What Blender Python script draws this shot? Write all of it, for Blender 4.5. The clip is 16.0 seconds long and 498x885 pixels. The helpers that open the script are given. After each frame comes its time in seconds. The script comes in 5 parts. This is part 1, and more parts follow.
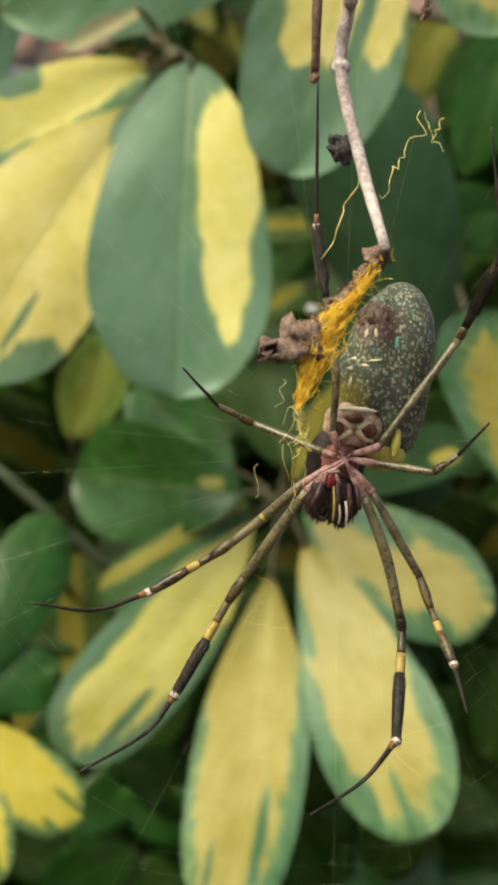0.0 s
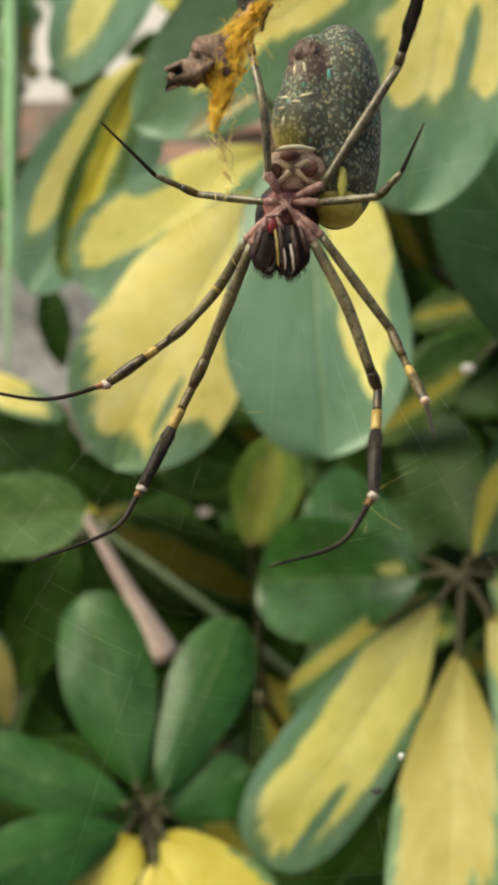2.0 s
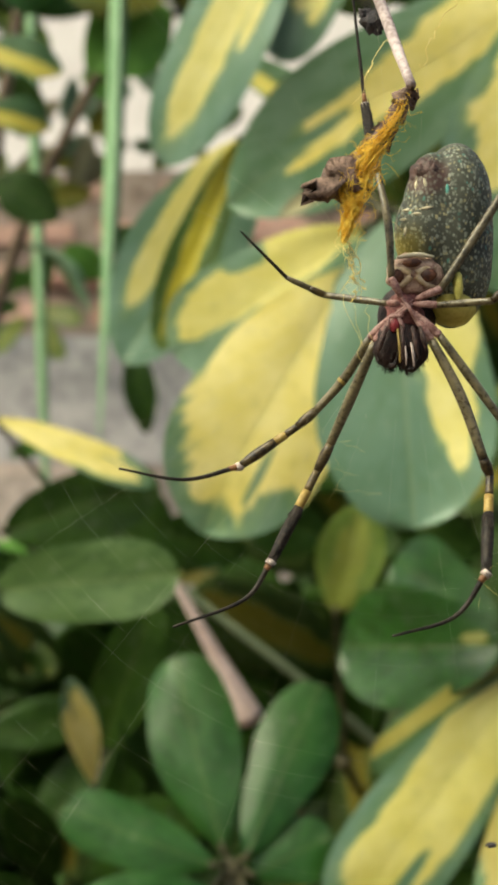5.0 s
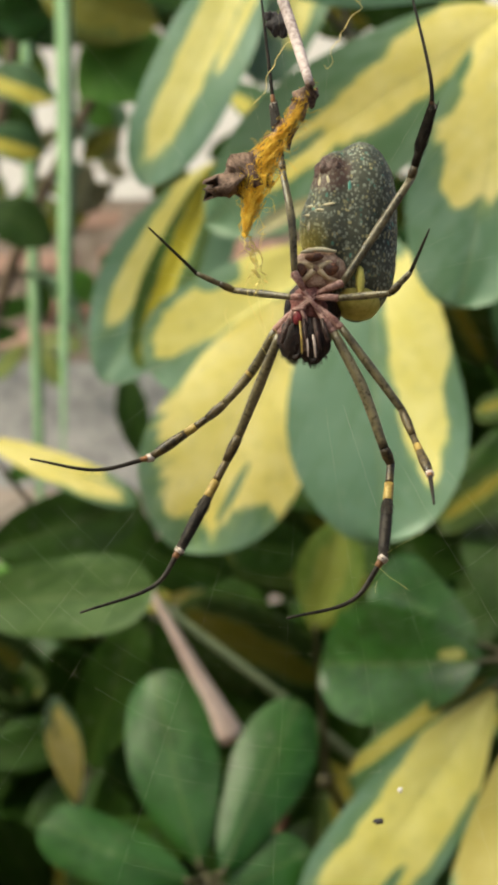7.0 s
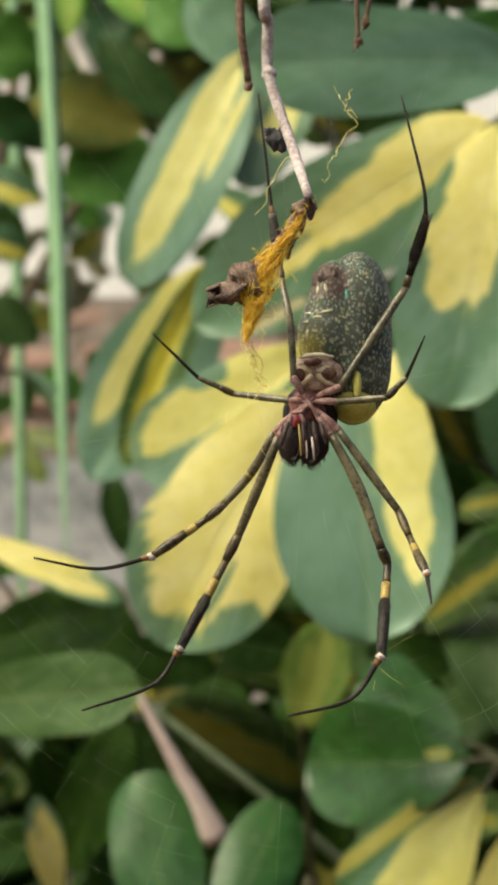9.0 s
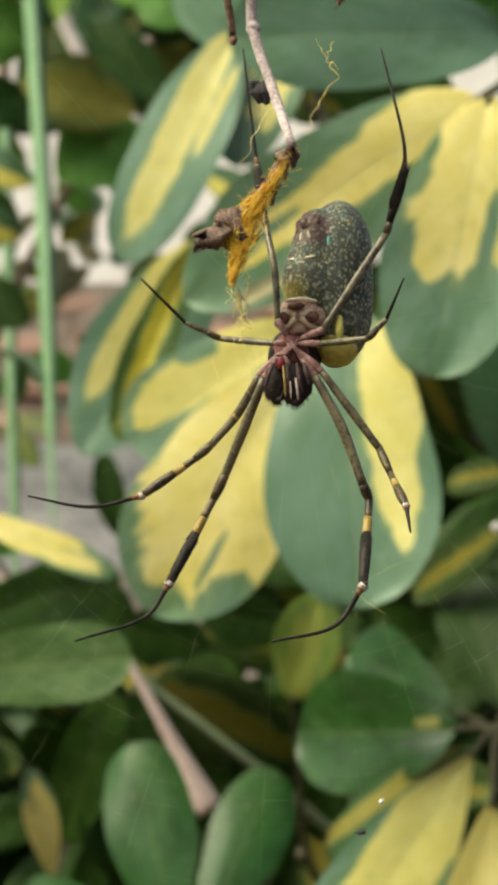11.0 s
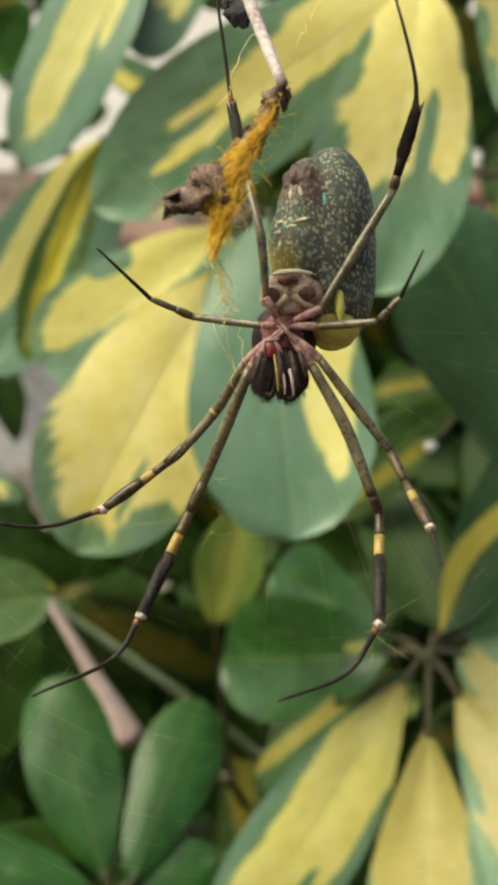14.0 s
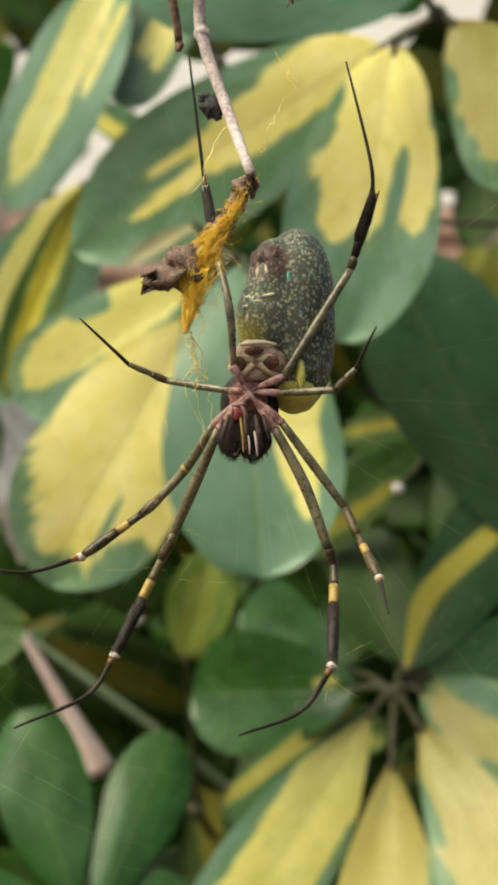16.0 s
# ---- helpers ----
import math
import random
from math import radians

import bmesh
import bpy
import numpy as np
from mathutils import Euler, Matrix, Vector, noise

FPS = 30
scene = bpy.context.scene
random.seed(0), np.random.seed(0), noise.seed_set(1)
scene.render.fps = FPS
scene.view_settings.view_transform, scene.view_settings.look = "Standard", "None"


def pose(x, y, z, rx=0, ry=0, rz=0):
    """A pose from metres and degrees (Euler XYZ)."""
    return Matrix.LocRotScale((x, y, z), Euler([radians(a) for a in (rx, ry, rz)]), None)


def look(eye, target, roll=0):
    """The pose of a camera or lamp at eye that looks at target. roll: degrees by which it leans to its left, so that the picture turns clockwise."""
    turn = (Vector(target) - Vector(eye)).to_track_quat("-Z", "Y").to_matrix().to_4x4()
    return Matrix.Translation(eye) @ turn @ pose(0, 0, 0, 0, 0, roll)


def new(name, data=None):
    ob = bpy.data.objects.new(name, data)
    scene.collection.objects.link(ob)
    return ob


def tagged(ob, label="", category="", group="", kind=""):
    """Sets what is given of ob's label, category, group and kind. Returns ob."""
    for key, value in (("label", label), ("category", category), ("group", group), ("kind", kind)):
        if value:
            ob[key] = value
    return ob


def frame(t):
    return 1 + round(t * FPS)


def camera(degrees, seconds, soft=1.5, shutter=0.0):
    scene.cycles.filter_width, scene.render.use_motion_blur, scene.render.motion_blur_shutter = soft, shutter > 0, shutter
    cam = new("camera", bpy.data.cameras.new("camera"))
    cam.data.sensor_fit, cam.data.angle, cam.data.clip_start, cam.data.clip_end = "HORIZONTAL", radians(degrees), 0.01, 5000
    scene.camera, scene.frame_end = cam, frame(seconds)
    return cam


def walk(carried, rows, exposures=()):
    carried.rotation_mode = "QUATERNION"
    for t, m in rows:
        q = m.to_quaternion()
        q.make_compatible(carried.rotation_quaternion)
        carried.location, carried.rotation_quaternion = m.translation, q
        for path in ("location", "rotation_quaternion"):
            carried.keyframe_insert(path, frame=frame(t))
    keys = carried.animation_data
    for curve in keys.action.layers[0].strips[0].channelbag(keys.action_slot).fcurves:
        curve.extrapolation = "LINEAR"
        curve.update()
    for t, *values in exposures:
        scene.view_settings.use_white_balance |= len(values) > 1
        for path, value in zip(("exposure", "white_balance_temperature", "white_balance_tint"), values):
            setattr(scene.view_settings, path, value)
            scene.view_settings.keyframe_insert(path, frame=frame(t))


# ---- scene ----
# ---- camera and its way: seconds, eye, point looked at, roll ----
PATH = [
    (0, (-0.04537, 0.00978, 1.26406), (0.0552, 0.6921, 1.1446), 7.14),
    (0.3, (-0.05523, 0.00982, 1.24139), (0.0385, 0.6998, 1.17), 5.86),
    (0.5, (-0.04579, 0.00268, 1.23291), (0.0281, 0.6979, 1.1972), 4.03),
    (0.7, (-0.03001, 0.0049, 1.22315), (0.0315, 0.7013, 1.1885), 2.75),
    (1, (-0.00887, 0.00758, 1.20612), (0.0419, 0.7042, 1.1602), 1.67),
    (1.2, (-0.00397, 0.01259, 1.2032), (0.0107, 0.7118, 1.1725), 0.92),
    (1.5, (-0.00487, 0.01225, 1.1975), (-0.0263, 0.7115, 1.1722), 0.89),
    (1.8, (0.00552, 0.01371, 1.18996), (-0.0241, 0.7128, 1.1713), 0.03),
    (2, (0.00796, 0.01636, 1.19302), (-0.0247, 0.7154, 1.1745), 0.06),
    (2.5, (0.0091, 0.00828, 1.19397), (-0.0208, 0.7076, 1.1907), 0.27),
    (3, (0.01399, -0.00254, 1.19888), (-0.0169, 0.6961, 1.23), -0.02),
    (3.5, (0.00715, -0.00894, 1.19844), (-0.0183, 0.69, 1.2271), 0.35),
    (4, (0.00408, -0.01176, 1.19869), (-0.0245, 0.6871, 1.2256), 0.57),
    (4.5, (0.00735, -0.00773, 1.19933), (-0.0463, 0.6899, 1.2188), 0.90),
    (4.7, (0.00036, -0.00545, 1.19819), (-0.0669, 0.6912, 1.2107), 0.93),
    (6.8, (0.01499, -0.00983, 1.18992), (-0.0549, 0.6864, 1.2085), 0.67),
    (7, (0.01875, -0.00923, 1.18938), (-0.0546, 0.6864, 1.2167), 0.78),
    (7.5, (0.0213, -0.01298, 1.19063), (-0.0396, 0.6832, 1.2315), 0.52),
    (8, (0.01503, -0.01674, 1.19325), (-0.0441, 0.6773, 1.2622), 0.71),
    (8.5, (0.01688, -0.01688, 1.19379), (-0.0403, 0.6761, 1.2744), 0.69),
    (8.7, (0.01585, -0.01529, 1.19143), (-0.0483, 0.6773, 1.2699), 0.94),
    (10.8, (0.01588, -0.02224, 1.18581), (-0.0429, 0.6718, 1.255), 0.56),
    (11, (0.01785, -0.02323, 1.17983), (-0.0423, 0.6706, 1.25), 0.61),
    (11.2, (0.02044, -0.01967, 1.1711), (-0.0409, 0.6754, 1.2264), 0.39),
    (11.5, (0.01903, -0.01321, 1.16688), (-0.047, 0.6817, 1.2187), 0.56),
    (12, (0.01399, -0.00406, 1.1647), (-0.0475, 0.6908, 1.2225), 0.30),
    (12.5, (0.01586, 0.00375, 1.17469), (-0.0373, 0.6986, 1.2409), -0.48),
    (12.8, (0.01256, 0.00675, 1.17904), (-0.0203, 0.7044, 1.2257), -0.20),
    (13, (0.01032, 0.00839, 1.18547), (-0.0101, 0.7063, 1.2355), -0.42),
    (13.2, (0.00419, 0.01076, 1.19113), (-0.0222, 0.7088, 1.2371), -0.19),
    (13.5, (-0.0055, 0.0132, 1.19823), (-0.0267, 0.7125, 1.2212), 0.06),
    (14, (-2e-05, 0.01863, 1.20296), (-0.0068, 0.7185, 1.2143), -0.75),
    (14.5, (0.00013, 0.02277, 1.20529), (-0.0099, 0.7227, 1.2124), -0.10),
    (15, (-0.00613, 0.02271, 1.20277), (-0.0061, 0.7227, 1.2076), 0.02),
    (15.5, (-0.00437, 0.01083, 1.20397), (0.0058, 0.7105, 1.2219), 0.24),
    (16, (0.00144, -0.00198, 1.20651), (0.0071, 0.6975, 1.2336), 0.04),
]
cam = camera(20.0, 16.0, soft=3.5)
cam.data.dof.use_dof, cam.data.dof.focus_distance, cam.data.dof.aperture_fstop = True, 0.238, 40.0
walk(cam, [(t, look(eye, aim, roll)) for t, eye, aim, roll in PATH], [(0, 0.54, 6850, 0), (16, 0.54, 6850, 0)])

# ---- light: bright overcast garden light ----
world = bpy.data.worlds.new("sky")
scene.world = world
world.use_nodes = True
wn = world.node_tree.nodes
sky = wn.new("ShaderNodeTexSky")
sky.sky_type = "NISHITA"
sky.sun_disc = False
sky.sun_elevation = radians(58)
sky.sun_rotation = radians(240)
sky.dust_density = 7.0
sky.air_density = 0.7
sky.ozone_density = 0.4
world.node_tree.links.new(sky.outputs[0], wn["Background"].inputs[0])
wn["Background"].inputs[1].default_value = 0.15
sun = new("sun", bpy.data.lights.new("sun", "SUN"))
sun.data.energy, sun.data.angle, sun.data.color = 1.7, radians(35), (1.0, 0.955, 0.74)
SUN_FROM = Vector((-0.85, -0.50, 1.0))
sun.matrix_world = look(SUN_FROM * 6, (0, 0, 0))

# ---- helpers ----
P = {
    'hub_mid': (-0.002, 0.7, 1.324),
    'hub_high': (0.0968, 0.6639, 1.4361),
    'hub_low': (0.0856, 0.752, 1.1021),
    'hub_left': (-0.0772, 0.7229, 0.9866),
    'l1c': (-0.0027, 0.2349, 1.2185),
    'l1f': (-0.0071, 0.2392, 1.2118),
    'l1a': (-0.0133, 0.2411, 1.2048),
    'l1j': (-0.0253, 0.2403, 1.1963),
    'l1m': (-0.0342, 0.2358, 1.1939),
    'l1t': (-0.0449, 0.2313, 1.1956),
    'l2c': (-0.0018, 0.234, 1.2177),
    'l2a': (-0.0094, 0.2401, 1.2004),
    'l2p': (-0.0116, 0.2404, 1.1958),
    'l2j': (-0.0192, 0.2366, 1.1799),
    'l2m': (-0.0235, 0.2346, 1.1736),
    'l2t': (-0.0343, 0.2259, 1.1696),
    'r1c': (0.0076, 0.2327, 1.218),
    'r1a': (0.0164, 0.2321, 1.1982),
    'r1p': (0.0176, 0.2336, 1.1955),
    'r1j': (0.0165, 0.2235, 1.1797),
    'r1m': (0.0115, 0.2222, 1.1728),
    'r1t': (0.0017, 0.2134, 1.1705),
    'r2c': (0.0089, 0.2327, 1.2188),
    'r2a': (0.0194, 0.2339, 1.2048),
    'r2p': (0.0213, 0.2314, 1.2002),
    'r2j': (0.024, 0.2229, 1.1936),
    'r2t': (0.0245, 0.2143, 1.1888),
    'r4c': (0.009, 0.233, 1.2265),
    'r4a': (0.0206, 0.2361, 1.2452),
    'r4j': (0.0241, 0.2333, 1.2569),
    'r4m': (0.0235, 0.2317, 1.2631),
    'r4t': (0.0196, 0.2323, 1.2796),
    'l4c': (0.0008, 0.2322, 1.2281),
    'l4f': (0.0001, 0.2323, 1.2377),
    'l4a': (-0.0018, 0.2353, 1.2466),
    'l4j': (-0.0042, 0.2434, 1.2602),
    'l4t': (-0.0072, 0.2429, 1.2842),
    'l3c': (0.0004, 0.2346, 1.2243),
    'l3b': (-0.0109, 0.2425, 1.2267),
    'l3a': (-0.0174, 0.2402, 1.2294),
    'l3t': (-0.0247, 0.2315, 1.2361),
    'r3c': (0.0083, 0.2322, 1.2238),
    'r3b': (0.0173, 0.2278, 1.224),
    'r3a': (0.0206, 0.2268, 1.2274),
    'r3t': (0.0236, 0.2224, 1.2338),
    'abdomen': (0.0098, 0.2417, 1.2369),
    'spinneret': (0.0061, 0.2353, 1.2474),
    'band_l': (0.0017, 0.2332, 1.2319),
    'band_m': (0.0047, 0.2327, 1.2323),
    'band_r': (0.0079, 0.2336, 1.2321),
    'epigyne': (0.0044, 0.2336, 1.2296),
    'sternum': (0.0031, 0.2336, 1.2241),
    'head': (0.0031, 0.2361, 1.2208),
    'chelicera_l': (0.0008, 0.2338, 1.2172),
    'chelicera_r': (0.004, 0.2333, 1.2166),
    'spot': (0.012, 0.2342, 1.2271),
    'front': (0.0114, 0.241, 1.224),
    'twig_top': (-0.006, 0.2345, 1.307),
    'twig_a': (-0.005, 0.2355, 1.295),
    'twig_b': (-0.0048, 0.237, 1.2858),
    'twig_c': (-0.0002, 0.233, 1.2712),
    'twig_end': (0.0036, 0.224, 1.2585),
    'knot': (-0.003, 0.237, 1.2733),
    'stub_top': (-0.0105, 0.2375, 1.308),
    'stub_end': (-0.0086, 0.2375, 1.2838),
    'dry_a': (0.0039, 0.2262, 1.2588),
    'dry_b': (-0.0, 0.2255, 1.2519),
    'dry_c': (-0.0046, 0.2247, 1.2458),
    'dry_d': (-0.0125, 0.224, 1.241),
    'dry_e': (-0.0059, 0.224, 1.2392),
    'dry_f': (-0.0073, 0.2242, 1.2329),
    'dry_g': (-0.0051, 0.2264, 1.2286),
    'dry_h': (-0.0056, 0.2286, 1.2237),
    'silk_r0': (0.0051, 0.2408, 1.2669),
    'silk_r1': (0.0077, 0.2412, 1.2714),
    'silk_r2': (0.0104, 0.2426, 1.2813),
    'speck': (0.0196, 0.2047, 1.1461),
    'bug': (0.0164, 0.2054, 1.1412),
    'stem_a': (-0.1268, 0.8178, 1.1358),
    'stem_b': (-0.1010, 0.8245, 1.0895),
    'stem_c': (-0.0770, 0.8310, 1.0462),
    'vine_a': (-0.1484, 0.8746, 1.1354),
    'vine_b': (-0.0588, 0.8879, 1.0678),
    'vine_c': (0.0054, 0.9182, 1.011),
    'red_a': (-0.0461, 0.886, 1.0086),
    'red_b': (-0.0651, 0.8834, 0.9398),
    'bar_a': (0.0823, 0.9483, 1.3951),
    'bar_b': (0.1961, 0.9518, 1.3927),
    'pale_a': (-0.3049, 1.3551, 1.768),
    'pale_b': (-0.2611, 1.3381, 1.6861),
    'pale_c': (-0.2067, 1.3293, 1.6299),
    'blade_c': (-0.391, 1.438, 1.947),
    'blade_d': (-0.3687, 1.5531, 0.9495),
    'blade_e': (-0.3717, 1.43, 1.4250),
    'blade_f': (-0.3104, 1.45, 1.3552),
    'mouth': (0.0014, 0.2314, 1.2203),
    'feeler_a': (0.0019, 0.2307, 1.2196),
    'feeler_b': (0.0024, 0.2302, 1.2139),
    'palp_a': (0.0042, 0.2307, 1.2173),
    'palp_b': (0.0047, 0.2302, 1.2133),
    'palp_c': (0.0032, 0.2305, 1.2167),
    'palp_d': (0.0034, 0.2301, 1.2135),
    'sprig_a': (0.0105, 0.251, 1.3178),
    'sprig_b': (0.011, 0.2522, 1.3078),
    'sprig_c': (0.0114, 0.2533, 1.2983),
    'sprig_d': (0.016, 0.2517, 1.3157),
    'sprig_e': (0.014, 0.2524, 1.3084),
    'sprig_f': (0.0128, 0.253, 1.3019),
    'forkl': (0.0076, 0.2282, 1.28),
    'forkm': (0.0097, 0.2287, 1.2763),
    'forkr': (0.0109, 0.2285, 1.2796),
    'forkd': (0.0117, 0.229, 1.2746),
    'dash_a': (0.0048, 0.233, 1.2444),
    'dash_b': (0.0063, 0.2331, 1.2446),
    'dash_c': (0.0034, 0.2333, 1.2402),
    'dash_d': (0.0065, 0.2335, 1.2404),
    'dash_e': (0.005, 0.2335, 1.2394),
    'dash_f': (0.003, 0.2336, 1.2365),
    'dash_g': (0.01, 0.2335, 1.2437),
    'dash_h': (0.0029, 0.2334, 1.2386),
    'petal_a': (0.084, 0.722, 1.211),
    'petal_b': (-0.046, 1.07, 1.212),
    'hub_young': (-0.0242, 0.8956, 1.0103),
}
P = {k: Vector(v) for k, v in P.items()}
SIDE_TO_EYE = Vector((0.0, 0.0, 1.2))


def mesh_of(name, bm, material, smooth=True):
    me = bpy.data.meshes.new(name)
    bm.to_mesh(me)
    bm.free()
    for m in material if isinstance(material, (list, tuple)) else [material]:
        me.materials.append(m)
    if smooth:
        me.polygons.foreach_set("use_smooth", [True] * len(me.polygons))
    return me


def part(name, bm, material, parent=None, label="", smooth=True):
    ob = new(name, mesh_of(name, bm, material, smooth))
    ob.parent = parent
    return tagged(ob, label)


def tube(bm, pts, radii, sides=8, caps=True):
    """A round bar through pts, with a radius at each."""
    pts = [Vector(p) for p in pts]
    rings, side = [], None
    for i, p in enumerate(pts):
        d = (pts[min(i + 1, len(pts) - 1)] - pts[max(i - 1, 0)]).normalized()
        if side is None:
            side = d.orthogonal().normalized()
        side = (side - d * side.dot(d)).normalized()
        up = d.cross(side)
        r = radii[i] if not isinstance(radii, float) else radii
        rings.append([bm.verts.new(p + (side * math.cos(a) + up * math.sin(a)) * r)
                      for a in (2 * math.pi * k / sides for k in range(sides))])
    for a, b in zip(rings, rings[1:]):
        for k in range(sides):
            bm.faces.new((a[k], a[(k + 1) % sides], b[(k + 1) % sides], b[k]))
    if caps:
        bm.faces.new(list(reversed(rings[0])))
        bm.faces.new(rings[-1])
    return bm


def glide(pts, steps=5):
    """Points along a smooth curve through pts."""
    pts = [Vector(p) for p in pts]
    if len(pts) < 3:
        return [pts[0].lerp(pts[-1], k / steps) for k in range(steps + 1)]
    ext = [pts[0] * 2 - pts[1]] + pts + [pts[-1] * 2 - pts[-2]]
    out = []
    for a, b, c, d in zip(ext, ext[1:], ext[2:], ext[3:]):
        for k in range(steps):
            t = k / steps
            out.append(0.5 * (2 * b + (c - a) * t + (2 * a - 5 * b + 4 * c - d) * t * t + (3 * b - a - 3 * c + d) * t ** 3))
    return out + [pts[-1]]


def taper(n, *knots):
    """n values that run evenly through knots."""
    return [float(v) for v in np.interp(np.linspace(0, 1, n), np.linspace(0, 1, len(knots)), knots)]


def blob(bm, centre, radii, turn=None, rough=0.0, grain=1.0, seed=0, u=20, v=14, power=1.0):
    """A rounded lump; power below 1 makes it fuller, rough makes it lumpy."""
    made = bmesh.ops.create_uvsphere(bm, u_segments=u, v_segments=v, radius=1.0)["verts"]
    turn = turn or Matrix.Identity(3)
    for w in made:
        c = Vector([math.copysign(abs(x) ** power, x) for x in w.co])
        k = 1 + rough * noise.noise(w.co * grain + Vector((seed * 7.3, seed, -seed)))
        w.co = Vector(centre) + turn @ Vector((c.x * radii[0] * k, c.y * radii[1] * k, c.z * radii[2] * k))
    return bm


def along(d, face=Vector((0, -1, 0))):
    """A turn whose y runs along d and whose z leans towards face."""
    y = Vector(d).normalized()
    z = (face - y * face.dot(y)).normalized()
    return Matrix((y.cross(z), y, z)).transposed()


# ---- materials ----
def material(name, rough=0.6, spec=0.5):
    m = bpy.data.materials.new(name)
    m.use_nodes = True
    m.node_tree.nodes["Principled BSDF"].inputs["Roughness"].default_value = rough
    m.node_tree.nodes["Principled BSDF"].inputs["Specular IOR Level"].default_value = spec
    return m


class Nodes:
    """Short hand for wiring one material."""

    def __init__(self, m):
        self.t, self.out = m.node_tree, m.node_tree.nodes["Principled BSDF"]

    def put(self, kind, **sets):
        n = self.t.nodes.new("ShaderNode" + kind)
        for k, v in sets.items():
            setattr(n, k, v)
        return n

    def wire(self, value, socket):
        if hasattr(value, "is_output"):
            self.t.links.new(value, socket)
        else:
            socket.default_value = value

    def math(self, op, a, b=0.0, c=0.0):
        n = self.put("Math", operation=op)
        for v, s in zip((a, b, c), n.inputs):
            self.wire(v, s)
        return n.outputs[0]

    def mix(self, fac, a, b):
        n = self.put("Mix", data_type="RGBA")
        self.wire(fac, n.inputs[0])
        self.wire(a if hasattr(a, "is_output") else (*a, 1), n.inputs[6])
        self.wire(b if hasattr(b, "is_output") else (*b, 1), n.inputs[7])
        return n.outputs[2]

    def noise(self, vec, scale, detail=3.0, rough=0.55):
        n = self.put("TexNoise")
        self.wire(vec, n.inputs["Vector"])
        n.inputs["Scale"].default_value, n.inputs["Detail"].default_value, n.inputs["Roughness"].default_value = scale, detail, rough
        return n.outputs["Fac"]

    def ramp(self, v, lo, hi):
        n = self.put("MapRange", interpolation_type="SMOOTHSTEP")
        self.wire(v, n.inputs[0])
        n.inputs[1].default_value, n.inputs[2].default_value = lo, hi
        return n.outputs[0]

    def place(self):
        return self.put("TexCoord").outputs["Object"]

    def bump(self, height, strength=0.3, distance=0.001):
        n = self.put("Bump")
        n.inputs["Strength"].default_value, n.inputs["Distance"].default_value = strength, distance
        self.wire(height, n.inputs["Height"])
        self.t.links.new(n.outputs[0], self.out.inputs["Normal"])


def grained(name, a, b, scale, rough=0.7, spec=0.4, fine=4.0, relief=0.4, distance=0.001):
    """Two colours blended at two scales, with fine relief."""
    m = material(name, rough, spec)
    n = Nodes(m)
    pos = n.place()
    big, small = n.noise(pos, scale), n.noise(pos, scale * fine)
    n.wire(n.mix(n.ramp(n.math("ADD", n.math("MULTIPLY", big, 0.6), n.math("MULTIPLY", small, 0.4)), 0.35, 0.65), a, b), n.out.inputs["Base Color"])
    n.wire(n.math("MULTIPLY_ADD", small, 0.25, rough - 0.12), n.out.inputs["Roughness"])
    n.bump(small, relief, distance)
    return m


GREEN, DEEP = (0.165, 0.280, 0.178), (0.100, 0.205, 0.098)
YELLOW, PALE = (0.77, 0.67, 0.165), (0.88, 0.79, 0.32)


